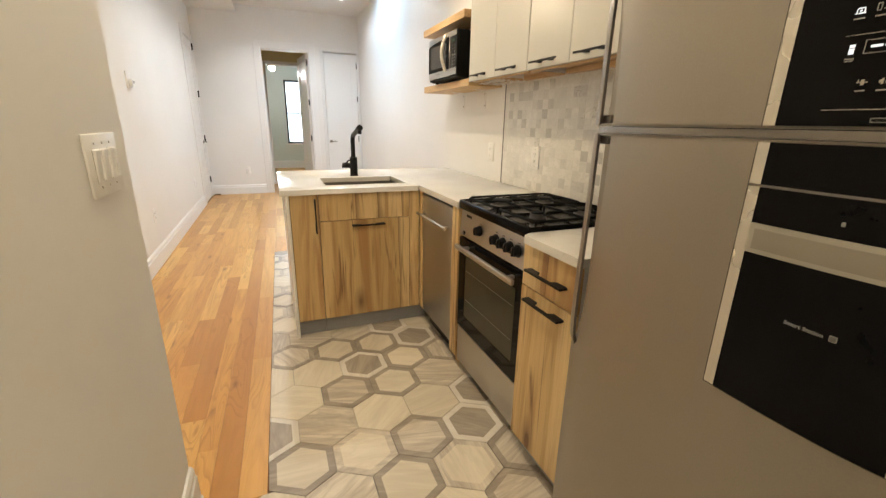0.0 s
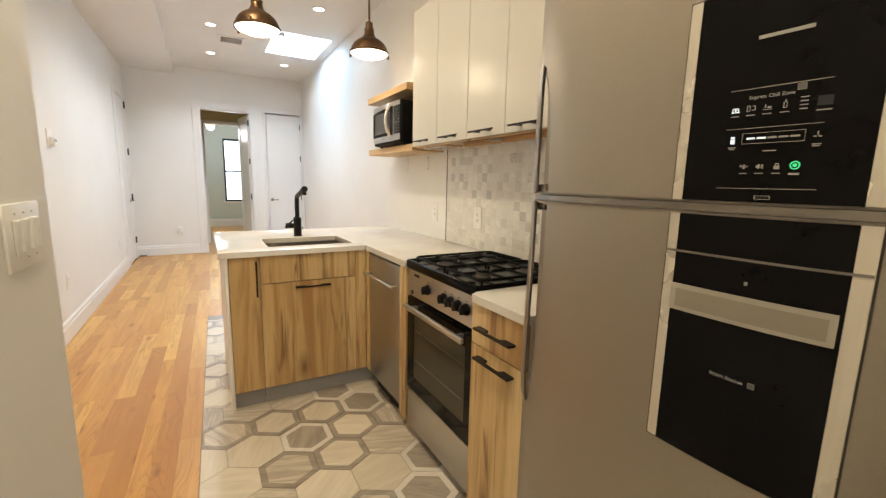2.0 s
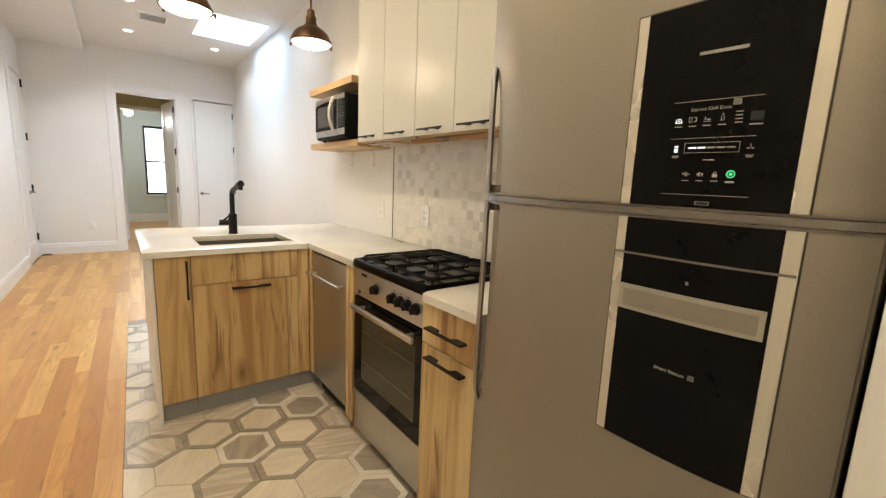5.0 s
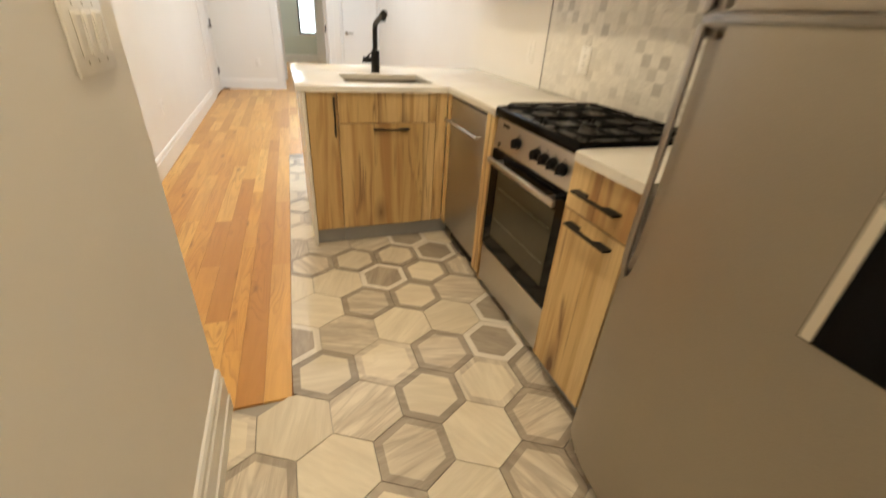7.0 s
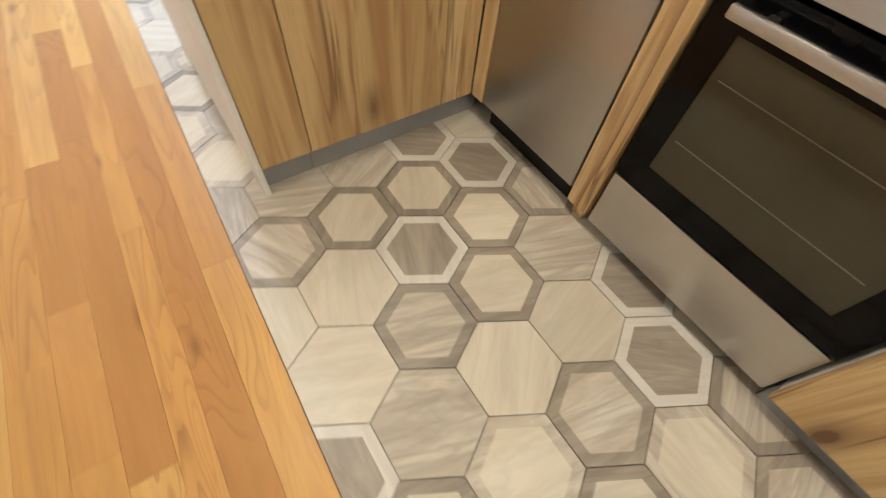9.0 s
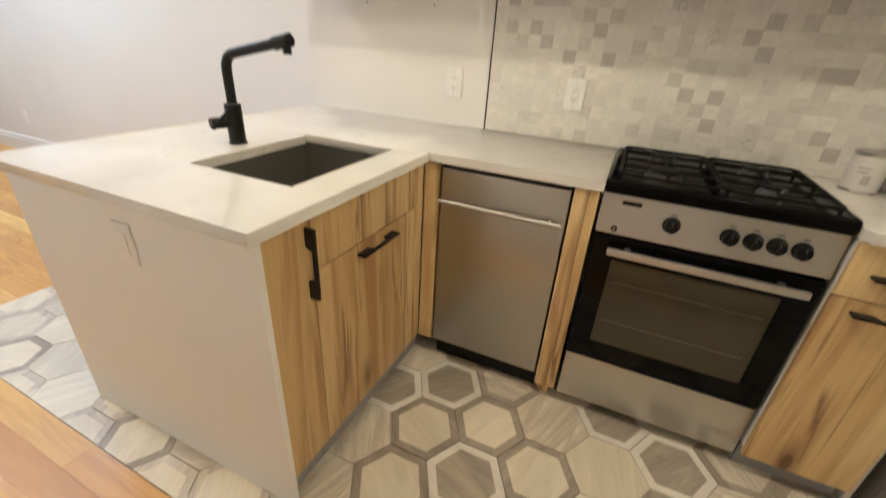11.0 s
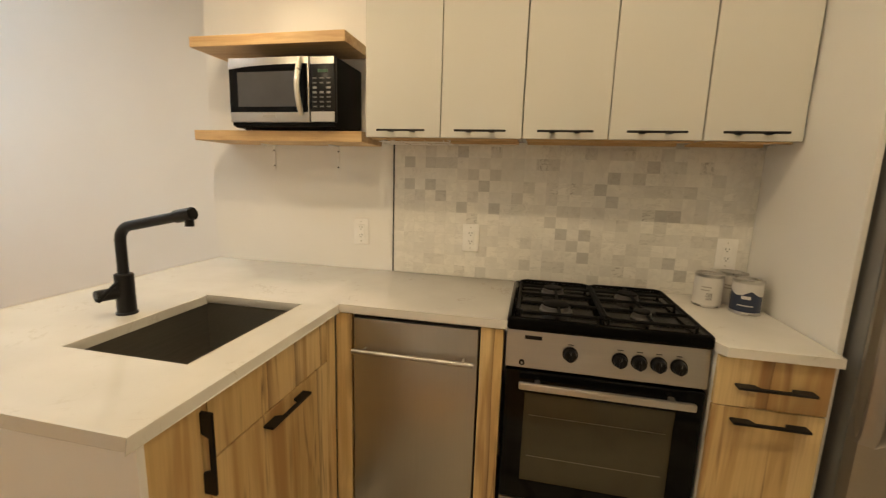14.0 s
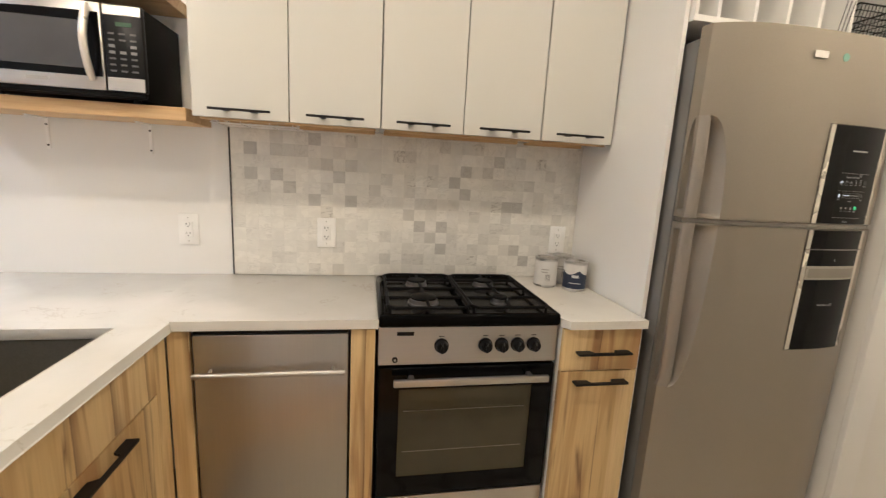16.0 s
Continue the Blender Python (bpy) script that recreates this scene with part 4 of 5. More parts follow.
# ---- upper cabinets ----
UX, UZ0, UZ1 = -0.248, 1.532, 2.335
edges = (0.039, -0.278, -0.598, -0.910, -1.224, -1.531)
units = ((0, 2), (2, 4), (4, 5))
for i0, i1 in units:
    ya, yb = edges[i0], edges[i1]
    u = thing("wall_cabinet", (-0.12, (ya + yb) / 2, UZ0), "glossy white flat-front wall cabinet with black pulls", "cabinet", "white wall cabinets")
    carcass = join(box(UX + 0.020, -0.001, yb + 0.001, yb + 0.017, UZ0 + 0.004, UZ1), box(UX + 0.020, -0.001, ya - 0.017, ya - 0.001, UZ0 + 0.004, UZ1), box(UX + 0.020, -0.001, yb + 0.017, ya - 0.017, UZ1 - 0.016, UZ1))
    part("body", carcass, GLOSSWHITE, u, smooth=0)
    part("bottom_board", box(UX + 0.022, -0.001, yb + 0.018, ya - 0.018, UZ0 + 0.022, UZ0 + 0.036), SHELFWOOD, u, "pale wooden underside")
    part("bottom_rail", box(-0.035, -0.002, yb + 0.018, ya - 0.018, UZ0 - 0.004, UZ0 + 0.021, 0.002, 1), SHELFWOOD, u)
    part("front_rail", box(UX + 0.0205, UX + 0.036, yb + 0.018, ya - 0.018, UZ0 - 0.007, UZ0 + 0.0215, 0.002, 1), SHELFWOOD, u)
    for i in range(i0, i1):
        a, b = edges[i], edges[i + 1]
        gap = 0.0035 if (i in (i0,) and i0 > 0) else 0.0018
        dd = part("door", box(UX, UX + 0.018, b + 0.0018, a - gap, UZ0, UZ1, 0.0015, 1), GLOSSWHITE, u)
        mid_y = (a + b) / 2
        h = join(box(UX - 0.030, UX - 0.022, mid_y - 0.10, mid_y + 0.10, UZ0 + 0.022, UZ0 + 0.030, 0.0015, 1), box(UX - 0.024, UX, mid_y - 0.055, mid_y - 0.035, UZ0 + 0.021, UZ0 + 0.029), box(UX - 0.024, UX, mid_y + 0.035, mid_y + 0.055, UZ0 + 0.021, UZ0 + 0.029))
        part("handle", h, BLACKMETAL, dd, "thin black bar pull")
rack = thing("wire_rack", (-0.14, -0.15, UZ0 - 0.02), "white wire rack under the wall cabinet", "rack")
for x in (-0.19, -0.16, -0.10, -0.06):
    part("long_wire", tube([(x, 0.0, UZ0 - 0.012), (x, -0.30, UZ0 - 0.012)], 0.0022, 6), WHITEPLASTIC, rack)
for y in (-0.02, -0.10, -0.2, -0.28):
    part("cross_wire", tube([(-0.19, y, UZ0 + 0.004), (-0.19, y, UZ0 - 0.014), (-0.06, y, UZ0 - 0.014), (-0.06, y, UZ0 + 0.004)], 0.0022, 6), WHITEPLASTIC, rack)
for y in (-0.02, -0.28):
    part("clip", box(-0.19, -0.06, y - 0.004, y + 0.004, UZ0 + 0.002, UZ0 + 0.0235), WHITEPLASTIC, rack)
# open shelves and the microwave
SZ = 1.556
solo("shelf", box(-0.252, -0.001, 0.125, 0.862, 1.906, 1.950, 0.0015, 1), SHELFWOOD, (-0.126, 0.49, 1.906), "thick oak shelf above the microwave", "shelf", "oak wall shelves")
solo("shelf", box(-0.240, -0.001, 0.060, 0.876, 1.512, SZ, 0.0015, 1), SHELFWOOD, (-0.12, 0.47, 1.512), "thick oak shelf that carries the microwave", "shelf", "oak wall shelves")
for y in (0.63, 0.281):
    b = thing("shelf_bracket", (-0.004, y, 1.40), "small white metal shelf bracket", "bracket", "shelf brackets")
    part("strap", box(-0.005, -0.0005, y - 0.006, y + 0.006, 1.395, 1.510, 0.001, 1), WHITEPLASTIC, b)
    part("arm", box(-0.10, -0.005, y - 0.006, y + 0.006, 1.506, 1.5115), WHITEPLASTIC, b)
    for z in (1.41, 1.485):
        part("screw", cyl((-0.005, y, z), (-0.0075, y, z), 0.0038, seg=10), SLOT, b)

mw = thing("microwave", (-0.12, 0.40, SZ), "black and stainless countertop microwave oven", "microwave")
MX, MY0, MY1, MZC, MZ0, MZ1 = -0.285, 0.155, 0.645, SZ + 0.010, SZ + 0.026, SZ + 0.289
part("case", box(MX + 0.022, -0.012, MY0 + 0.002, MY1 - 0.002, MZC, MZ1, 0.004), CASE, mw, "black metal case")
for x in (-0.24, -0.05):
    for y in (MY0 + 0.05, MY1 - 0.05):
        part("foot", cyl((x, y, SZ), (x, y, MZC), 0.012, seg=10), BLACKPLASTIC, mw)
part("front_plinth", box(MX + 0.006, MX + 0.024, MY0 + 0.004, MY1 - 0.004, MZC + 0.004, MZ0 + 0.004, 0.003, 1), CASE, mw, "black strip under the door")
yd = MY0 + 0.115
dr = part("door", box(MX, MX + 0.022, yd, MY1, MZ0 + 0.003, MZ1, 0.004), STEELH, mw, "steel-trimmed door")
ym = (yd + MY1) / 2
arch = [(yd + 0.006, MZ0 + 0.044), (MY1 - 0.004, MZ0 + 0.044), (MY1 - 0.004, MZ1 - 0.046), (ym + 0.10, MZ1 - 0.036), (ym, MZ1 - 0.031), (yd + 0.10, MZ1 - 0.029), (yd + 0.006, MZ1 - 0.029)]
part("glass", prism(arch, "x", MX - 0.003, MX + 0.002), BLACKGLASS, dr, "black glass door pane")
part("screen", box(MX - 0.004, MX - 0.0032, yd + 0.048, MY1 - 0.045, MZ0 + 0.066, MZ1 - 0.058), plain("microwave_screen", (0.075, 0.075, 0.079), 0.16, 0, 0, 0.3), dr, "dark grey see-through screen")
hp = []
for k in range(13):
    u = k / 12
    hp.append((MX - 0.012 - 0.030 * math.sin(math.pi * u), yd + 0.030, MZ0 + 0.030 + u * 0.222))
part("handle", tube(hp, [0.008] + [0.011] * 11 + [0.008], 12), CREAMTRIM, dr, "arched bright handle")
part("badge", box(MX - 0.0015, MX + 0.001, (yd + MY1) / 2 - 0.03, (yd + MY1) / 2 + 0.03, MZ0 + 0.022, MZ0 + 0.032), GREYTRAY, dr, "small maker's badge")
pn = part("control_panel", box(MX + 0.001, MX + 0.022, MY0, yd - 0.003, MZ0 + 0.003, MZ1, 0.004), BLACKPLASTIC, mw, "black keypad panel")
part("button_bar", box(MX - 0.001, MX + 0.003, MY0 + 0.003, yd - 0.006, MZ0 + 0.006, MZ0 + 0.046, 0.001, 1), STEELH, pn, "steel door-release bar")
part("top_bar", box(MX - 0.001, MX + 0.003, MY0 + 0.003, yd - 0.006, MZ1 - 0.032, MZ1 - 0.004, 0.001, 1), STEELH, pn)
part("display", box(MX - 0.0008, MX + 0.002, MY0 + 0.030, yd - 0.040, MZ1 - 0.064, MZ1 - 0.052), LEDDIM, pn, "green clock display")
for row in range(7):
    for col in range(3):
        if row == 2 and col == 1:
            continue
        y, z = MY0 + 0.028 + 0.031 * col, MZ1 - 0.086 - 0.0185 * row
        h = 0.0042 if row in (2, 3) else 0.0026
        part("key", box(MX - 0.0006, MX + 0.002, y - 0.0085, y + 0.0085, z - h, z + h), KEYLIGHT if row in (2, 3) else KEYGREY, pn)

# ---- white panel, fridge niche and refrigerator ----
solo("niche_panel", box(-0.564, -0.001, -1.553, -1.537, 0.0, 2.335, 0.001, 1), PANELWHITE, (-0.3, -1.545, 0), "tall white panel between counter and refrigerator", "cabinet panel")
cub = thing("cubby_shelf", (-0.3, -1.83, 1.900), "white cubby shelf with upright dividers over the refrigerator", "shelf")
part("base_board", box(-0.585, -0.01, -2.350, -1.555, 1.900, 1.918), PANELWHITE, cub)
part("top_board", box(-0.585, -0.01, -2.350, -1.555, 2.20, 2.218), PANELWHITE, cub)
for y in (-1.563, -1.643, -1.778, -1.904, -2.030, -2.156):
    part("divider", box(-0.583, -0.012, y - 0.006, y + 0.006, 1.9182, 2.1998), PANELWHITE, cub)
bk = thing("wire_basket", (-0.4, -2.22, 1.918), "black wire basket on the cubby shelf", "basket")
by0, by1, bx0, bx1 = -2.345, -2.175, -0.58, -0.25
for k in range(6):
    z, g = 1.921 + 0.020 * k, 0.003 * k
    part("hoop", tube([(bx0 - g + 0.008, by0, z), (bx1, by0, z), (bx1, by1, z), (bx0 - g + 0.008, by1, z), (bx0 - g + 0.008, by0, z)], 0.0018 if k < 5 else 0.003, 6), BLACKMETAL, bk)
part("mesh_wires", join(*[tube([(bx0 + 0.008, by0 + 0.015 * k, 1.920), (bx0 - 0.008, by0 + 0.015 * k, 2.021)], 0.0013, 5) for k in range(16)], *[tube([(bx0 + 0.02 * k, by1, 1.920), (bx0 + 0.02 * k, by1, 2.021)], 0.0013, 5) for k in range(1, 16)]), BLACKMETAL, bk)

FL, FR = -1.572, -2.340
FC, FH = (FL + FR) / 2, (FL - FR) / 2


def bow(y):
    """The refrigerator door's bowed front."""
    u = (y - FC) / FH
    return -0.650 - 0.062 * (1 - u ** 4)


def patch(left, right, z0, z1, off, name, mats, parent, label="", thick=0.0025, nz=10, ny=8):
    """A thin inlay that follows the bowed door between two edges given as functions of height."""
    bm = bmesh.new()
    grid = []
    for lay in (off, off - thick):
        g = []
        for j in range(nz + 1):
            z = z0 + (z1 - z0) * j / nz
            a, b = left(z), right(z)
            g.append([bm.verts.new((bow(a + (b - a) * i / ny) - lay, a + (b - a) * i / ny, z)) for i in range(ny + 1)])
        grid.append(g)
    f, k = grid
    for g in grid:
        for j in range(nz):
            for i in range(ny):
                bm.faces.new((g[j][i], g[j][i + 1], g[j + 1][i + 1], g[j + 1][i]))
    rim = [(0, i) for i in range(ny)] + [(j, ny) for j in range(nz)] + [(nz, i) for i in range(ny, 0, -1)] + [(j, 0) for j in range(nz, 0, -1)]
    for (j, i), (jj, ii) in zip(rim, rim[1:] + rim[:1]):
        bm.faces.new((f[j][i], f[jj][ii], k[jj][ii], k[j][i]))
    return part(name, bm, mats, parent, label)


ZS = 1.275
fr = thing("refrigerator", (-0.35, FC, 0), "tall silver-grey refrigerator with a bowed front and black control panel", "refrigerator")
part("body", box(-0.595, -0.04, FR + 0.004, FL - 0.004, 0.03, 1.845, 0.006), FRIDGESIDE, fr, "dark grey cabinet sides")
part("gasket", box(-0.612, -0.594, FR + 0.012, FL - 0.012, 0.06, 1.84), BLACKPLASTIC, fr)


def scooped(z0, z1, g0, g1, up, name, label):
    """A bowed door whose edge is scooped away behind the grip between the heights g0 and g1."""
    zs = sorted({z0, z1, *[g0 + (g1 - g0) * i / 48 for i in range(49)], *[z0 + (z1 - z0) * i / 16 for i in range(17)]})
    share = [i / 16 for i in range(17)]
    beyond = [(i + 1) / 24 for i in range(24)]

    def row(z):
        u = (z - g0) / (g1 - g0)
        u = u if up else 1 - u
        wide = 0.030 + 0.066 * math.sqrt(1 - min(1.0, max(0.0, u)) ** 2.4)
        full = math.sqrt(1 - u ** 8) * min(1.0, u / 0.03) if 0 < u < 1 else 0.0
        out = []
        for q in share:
            y = FL - wide * q
            out.append((bow(y) + (-0.617 - bow(y)) * full * (1 - q ** 2.4), y, z))
        for q in beyond:
            y = FL - wide + (FR - FL + wide) * q
            out.append((bow(y), y, z))
        return out

    bm = bmesh.new()
    g = [[bm.verts.new(p) for p in row(z)] for z in zs]
    nz, ny = len(g), len(g[0])
    for j in range(nz - 1):
        for i in range(ny - 1):
            bm.faces.new((g[j][i], g[j][i + 1], g[j + 1][i + 1], g[j + 1][i]))
    rim = [(0, i) for i in range(ny - 1)] + [(j, ny - 1) for j in range(nz - 1)] + [(nz - 1, i) for i in range(ny - 1, 0, -1)] + [(j, 0) for j in range(nz - 1, 0, -1)]
    back = [bm.verts.new((-0.606, g[j][i].co.y, zs[j])) for j, i in rim]
    for k in range(len(rim)):
        (j, i), (jj, ii) = rim[k], rim[(k + 1) % len(rim)]
        bm.faces.new((g[j][i], g[jj][ii], back[(k + 1) % len(rim)], back[k]))
    bm.faces.new(back)
    bmesh.ops.recalc_face_normals(bm, faces=bm.faces)
    loop = {g[j][i] for j, i in rim if i > 0}
    sel = [e for e in bm.edges if e.verts[0] in loop and e.verts[1] in loop and e.calc_face_angle(0) > radians(40)]
    bmesh.ops.bevel(bm, geom=sel, offset=0.005, segments=3, affect="EDGES")
    return part(name, bm, FRIDGE, fr, label, 30)


GU, GD = (ZS + 0.010, 1.605), (0.690, ZS - 0.010)
ud = scooped(ZS + 0.008, 1.874, *GU, True, "upper_door", "silver-grey freezer door with a scooped hand hold")
ld = scooped(0.055, ZS - 0.008, *GD, False, "lower_door", "silver-grey refrigerator door with a scooped hand hold")
part("split_trim", prism([(bow(FL + (FR - FL) * i / 24) + 0.006, FL + (FR - FL) * i / 24) for i in range(25)] + [(-0.612, FR), (-0.612, FL)], "z", ZS - 0.0065, ZS + 0.0065), SPLITTRIM, fr, "bright trim between the doors")
part("kick_plate", box(-0.60, -0.58, FR + 0.01, FL - 0.01, 0.0, 0.05), BLACKPLASTIC, fr)
for x in (-0.5, -0.1):
    for y in (FR + 0.06, FL - 0.06):
        part("foot", cyl((x, y, 0.0), (x, y, 0.032), 0.02, seg=10), BLACKPLASTIC, fr)


def grip(dz0, dz1, door_part, up):
    """The strap that bridges a door's scooped edge, with the solid block that ties it to the door at the split."""
    bm = bmesh.new()
    rings = []
    for k in range(25):
        u = k / 24
        z = dz0 + u * (dz1 - dz0)
        w = u if up else 1 - u
        lift = (0.007 if up else 0.007 + 0.014 * w * w) * math.sqrt(max(0.0, 1 - w ** 5)) + 0.0004
        ring = []
        for y, d in ((FL + 0.001, lift - 0.013), (FL + 0.001, lift * 0.75), (FL - 0.005, lift), (FL - 0.020, lift), (FL - 0.027, lift * 0.75), (FL - 0.030, lift - 0.004), (FL - 0.028, lift - 0.013), (FL - 0.014, lift - 0.016)):
            ring.append(bm.verts.new((bow(y) - d, y, z)))
        rings.append(ring)
    for a, b in zip(rings, rings[1:]):
        for i in range(8):
            bm.faces.new((a[i], a[(i + 1) % 8], b[(i + 1) % 8], b[i]))
    bm.faces.new(rings[0])
    bm.faces.new(rings[-1])
    part("grip", bm, FRIDGELIP, door_part, "raised silver grip strap")
    lo, hi = (dz0, dz0 + 0.024) if up else (dz1 - 0.024, dz1)
    part("grip_block", box(-0.652, -0.612, FL - 0.045, FL - 0.0005, lo, hi, 0.003), FRIDGELIP, door_part)


FRIDGELIP = metal("fridge_grip_silver", (0.36, 0.33, 0.30), 0.30, (300, 300, 300), 0.05, 0.75, 0.01)
grip(*GU, ud, True)
grip(*GD, ld, False)
PL, PR = -1.999, -2.262
PANELRIM = plain("dark_bronze_rim", (0.075, 0.066, 0.055), 0.35, 0.6)
for dp, z0, z1 in ((ud, ZS + 0.012, 1.602), (ld, 0.842, ZS - 0.012)):
    patch(lambda z: PL + 0.0028, lambda z: PR - 0.0028, z0 - (0.003 if dp == ld else 0), z1 + (0.003 if dp == ud else 0), 0.0012, "panel_rim", PANELRIM, dp, "dark rim of the control panel", 0.0015, 4)
    patch(lambda z: PL, lambda z: PL - 0.017, z0, z1, 0.003, "side_trim", CREAMTRIM, dp, "pale silver side trim", 0.003, 4, 2)
    patch(lambda z: PR + 0.020, lambda z: PR, z0, z1, 0.003, "side_trim", CREAMTRIM, dp, "pale silver side trim", 0.003, 4, 2)
up_glass = patch(lambda z: PL - 0.0175, lambda z: PR + 0.0205, ZS + 0.012, 1.602, 0.0034, "control_glass", BLACKGLASS, ud, "black glass control panel", 0.003)
lo_glass = patch(lambda z: PL - 0.0175, lambda z: PR + 0.0205, 0.842, ZS - 0.012, 0.0034, "station_glass", BLACKGLASS, ld, "black glass dispenser front", 0.003)
patch(lambda z: PL - 0.001, lambda z: PR + 0.001, 1.1965, 1.2005, 0.0050, "divider_trim", SPLITTRIM, ld, "thin bright divider", 0.003, 1)
patch(lambda z: PL - 0.018, lambda z: PR + 0.025, 1.094, 1.141, 0.0055, "tray_frame", TRAY, ld, "grey dispenser tray", 0.003, 2)
# flat darker inlay: the tray recess's shade is put into its colour
patch(lambda z: PL - 0.026, lambda z: PR + 0.033, 1.101, 1.133, 0.0063, "tray_hollow", plain("tray_shade", (0.27, 0.248, 0.205), 0.45), ld, "", 0.002, 2)


def on_door(y, z, off=0.0040):
    s = 4 * 0.062 * ((y - FC) / FH) ** 3 / FH
    right = Vector((-s, -1, 0)).normalized()
    upv = Vector((0, 0, 1))
    m = Matrix((right, upv, right.cross(upv))).transposed().to_4x4()
    m.translation = Vector((bow(y) - off, y, z))
    return m


def mark(name, y, z, w, h, mats, parent, label=""):
    b = box(-w / 2, w / 2, -h / 2, h / 2, 0, 0.0006)
    bmesh.ops.transform(b, matrix=on_door(y, z), verts=b.verts)
    return part(name, b, mats, parent, label)


def um(u):
    return GL - (GL - GR) * u


GL, GR = -2.008, -2.238
mark("name_bar", um(0.55), 1.5245, 0.064, 0.0050, INK, up_glass, "printed maker's word as a plain bar")
mark("rule", um(0.55), 1.4535, 0.120, 0.0009, GREYTRAY, up_glass)
words("lettering", "Express Chill Zone", 0.0072, on_door(um(0.40), 1.4385), INK, up_glass, "printed words Express Chill Zone")
mark("icon_box", um(0.67), 1.4475, 0.010, 0.009, KEYLIGHT, up_glass)
mark("icon_face", um(0.67), 1.4475, 0.0082, 0.0072, KEYGREY, up_glass).location.x -= 0.0004


def icon(u, z, shape, mats=INK):
    """Small printed symbols, each built of a few thin strokes."""
    strokes = {
        "dome": ((-5, 5, -4, -3), (-4, -3, -3, 1), (3, 4, -3, 1), (-3, 3, 1, 2), (-1, 1, -2, 0)),
        "can": ((-5, -1, -4, -3.2), (-5, -4.2, -3.2, 3), (-1.8, -1, -3.2, 3), (-5, -1, 3, 3.8), (1, 5, -3, -2.2), (4.2, 5, -2.2, 3), (1, 4.2, 2.4, 3)),
        "cake": ((-5, 5, -4, -3.2), (-4, -1, -1, 0), (-3, -2, 0, 3), (0, 4, -2, 0)),
        "bottle": ((-2, -1.2, -4, 3), (1.2, 2, -4, 3), (-1.2, 1.2, -4, -3.2), (-0.7, 0.7, 3, 6)),
        "fridge": ((-2.5, 2.5, -5, 1), (-2.5, 2.5, 1.8, 5)),
        "fan": ((-0.6, 0.6, 0, 4.5), (-4, -0.8, -2.4, -0.8), (0.8, 4, -2.4, -0.8)),
        "plane": ((-5, 5, -0.6, 0.8), (-1, 2, -3, 3), (-4, -3, 0, 3)),
        "horn": ((-4, -2, -1.5, 1.5), (-2, 0, -3, 3), (1.4, 2.2, -2, 2), (3, 3.8, -3, 3)),
        "lock": ((-3, 3, -4, 0.5), (-2, -1.2, 0.5, 3), (1.2, 2, 0.5, 3), (-2, 2, 3, 3.8)),
    }[shape]
    b = join(*[box(a * 0.0011, c * 0.0011, d * 0.0011, e * 0.0011, 0, 0.0005) for a, c, d, e in strokes])
    bmesh.ops.transform(b, matrix=on_door(um(u), z), verts=b.verts)
    part("icon", b, mats, up_glass)


for u, shape in ((0.33, "dome"), (0.42, "can"), (0.51, "cake"), (0.60, "bottle")):
    icon(u, 1.4255, shape, LEDWHITE if u < 0.35 else INK)
    mark("caption", um(u), 1.4155, 0.011, 0.0013, INK, up_glass)
for k in range(4):
    mark("caption", um(0.69), 1.433 - 0.0052 * k, 0.009, 0.0014, INK, up_glass)
mark("screen", um(0.785), 1.4255, 0.016, 0.013, plain("small_screen", (0.03, 0.034, 0.038), 0.2), up_glass)
mark("caption", um(0.785), 1.4135, 0.016, 0.0016, INK, up_glass)
mark("rule", um(0.545), 1.3965, 0.116, 0.0007, GREYTRAY, up_glass)
icon(0.335, 1.3800, "fridge", LEDWHITE)
fw = part("level_frame", join(*[box(*q, 0, 0.0005) for q in ((-0.038, 0.038, 0.0072, 0.0079), (-0.038, 0.038, -0.0079, -0.0072), (-0.038, -0.0373, -0.0072, 0.0072), (0.0373, 0.038, -0.0072, 0.0072))]), INK, up_glass)
fw.data.transform(Matrix.Translation(-ORIGIN[fr.name]) @ on_door(um(0.555), 1.3815) @ Matrix.Translation(ORIGIN[fr.name]))
for k in range(5):
    mark("level_bar", um(0.555) + 0.0265 - 0.01325 * k, 1.3815, 0.0112, 0.0026, LEDWHITE if k < 2 else INK, up_glass)
icon(0.775, 1.3810, "fan")
for u in (0.335, 0.775):
    mark("caption", um(u), 1.3690, 0.010, 0.0014, INK, up_glass)
    mark("caption", um(u), 1.3665, 0.008, 0.0014, INK, up_glass)
mark("caption", um(0.55), 1.3625, 0.016, 0.0014, GREYTRAY, up_glass)
for u, shape in ((0.42, "plane"), (0.51, "horn"), (0.60, "lock")):
    icon(u, 1.3400, shape, GREYTRAY)
    mark("caption", um(u), 1.3300, 0.010, 0.0014, INK, up_glass)
gl = part("indicator", join(lathe([(0.0042, -0.0003), (0.0042, 0.0003), (0.0060, 0.0003), (0.0060, -0.0003), (0.0042, -0.0003)], (0, 0, 0), 20), cyl((0, 0, -0.0003), (0, 0, 0.0003), 0.0026, seg=10)), LEDGREEN, up_glass, "lit green indicator")
gl.data.transform(Matrix.Translation(-ORIGIN[fr.name]) @ on_door(um(0.69), 1.3410) @ Matrix.Translation(ORIGIN[fr.name]))
mark("caption", um(0.69), 1.3290, 0.012, 0.0030, INK, up_glass)
mark("rule", um(0.54), 1.3075, 0.124, 0.0009, GREYTRAY, up_glass)
mark("pill", um(0.545), 1.2945, 0.020, 0.0058, INK, up_glass)
mark("pill_face", um(0.545), 1.2945, 0.018, 0.0042, BLACKGLASS, up_glass)
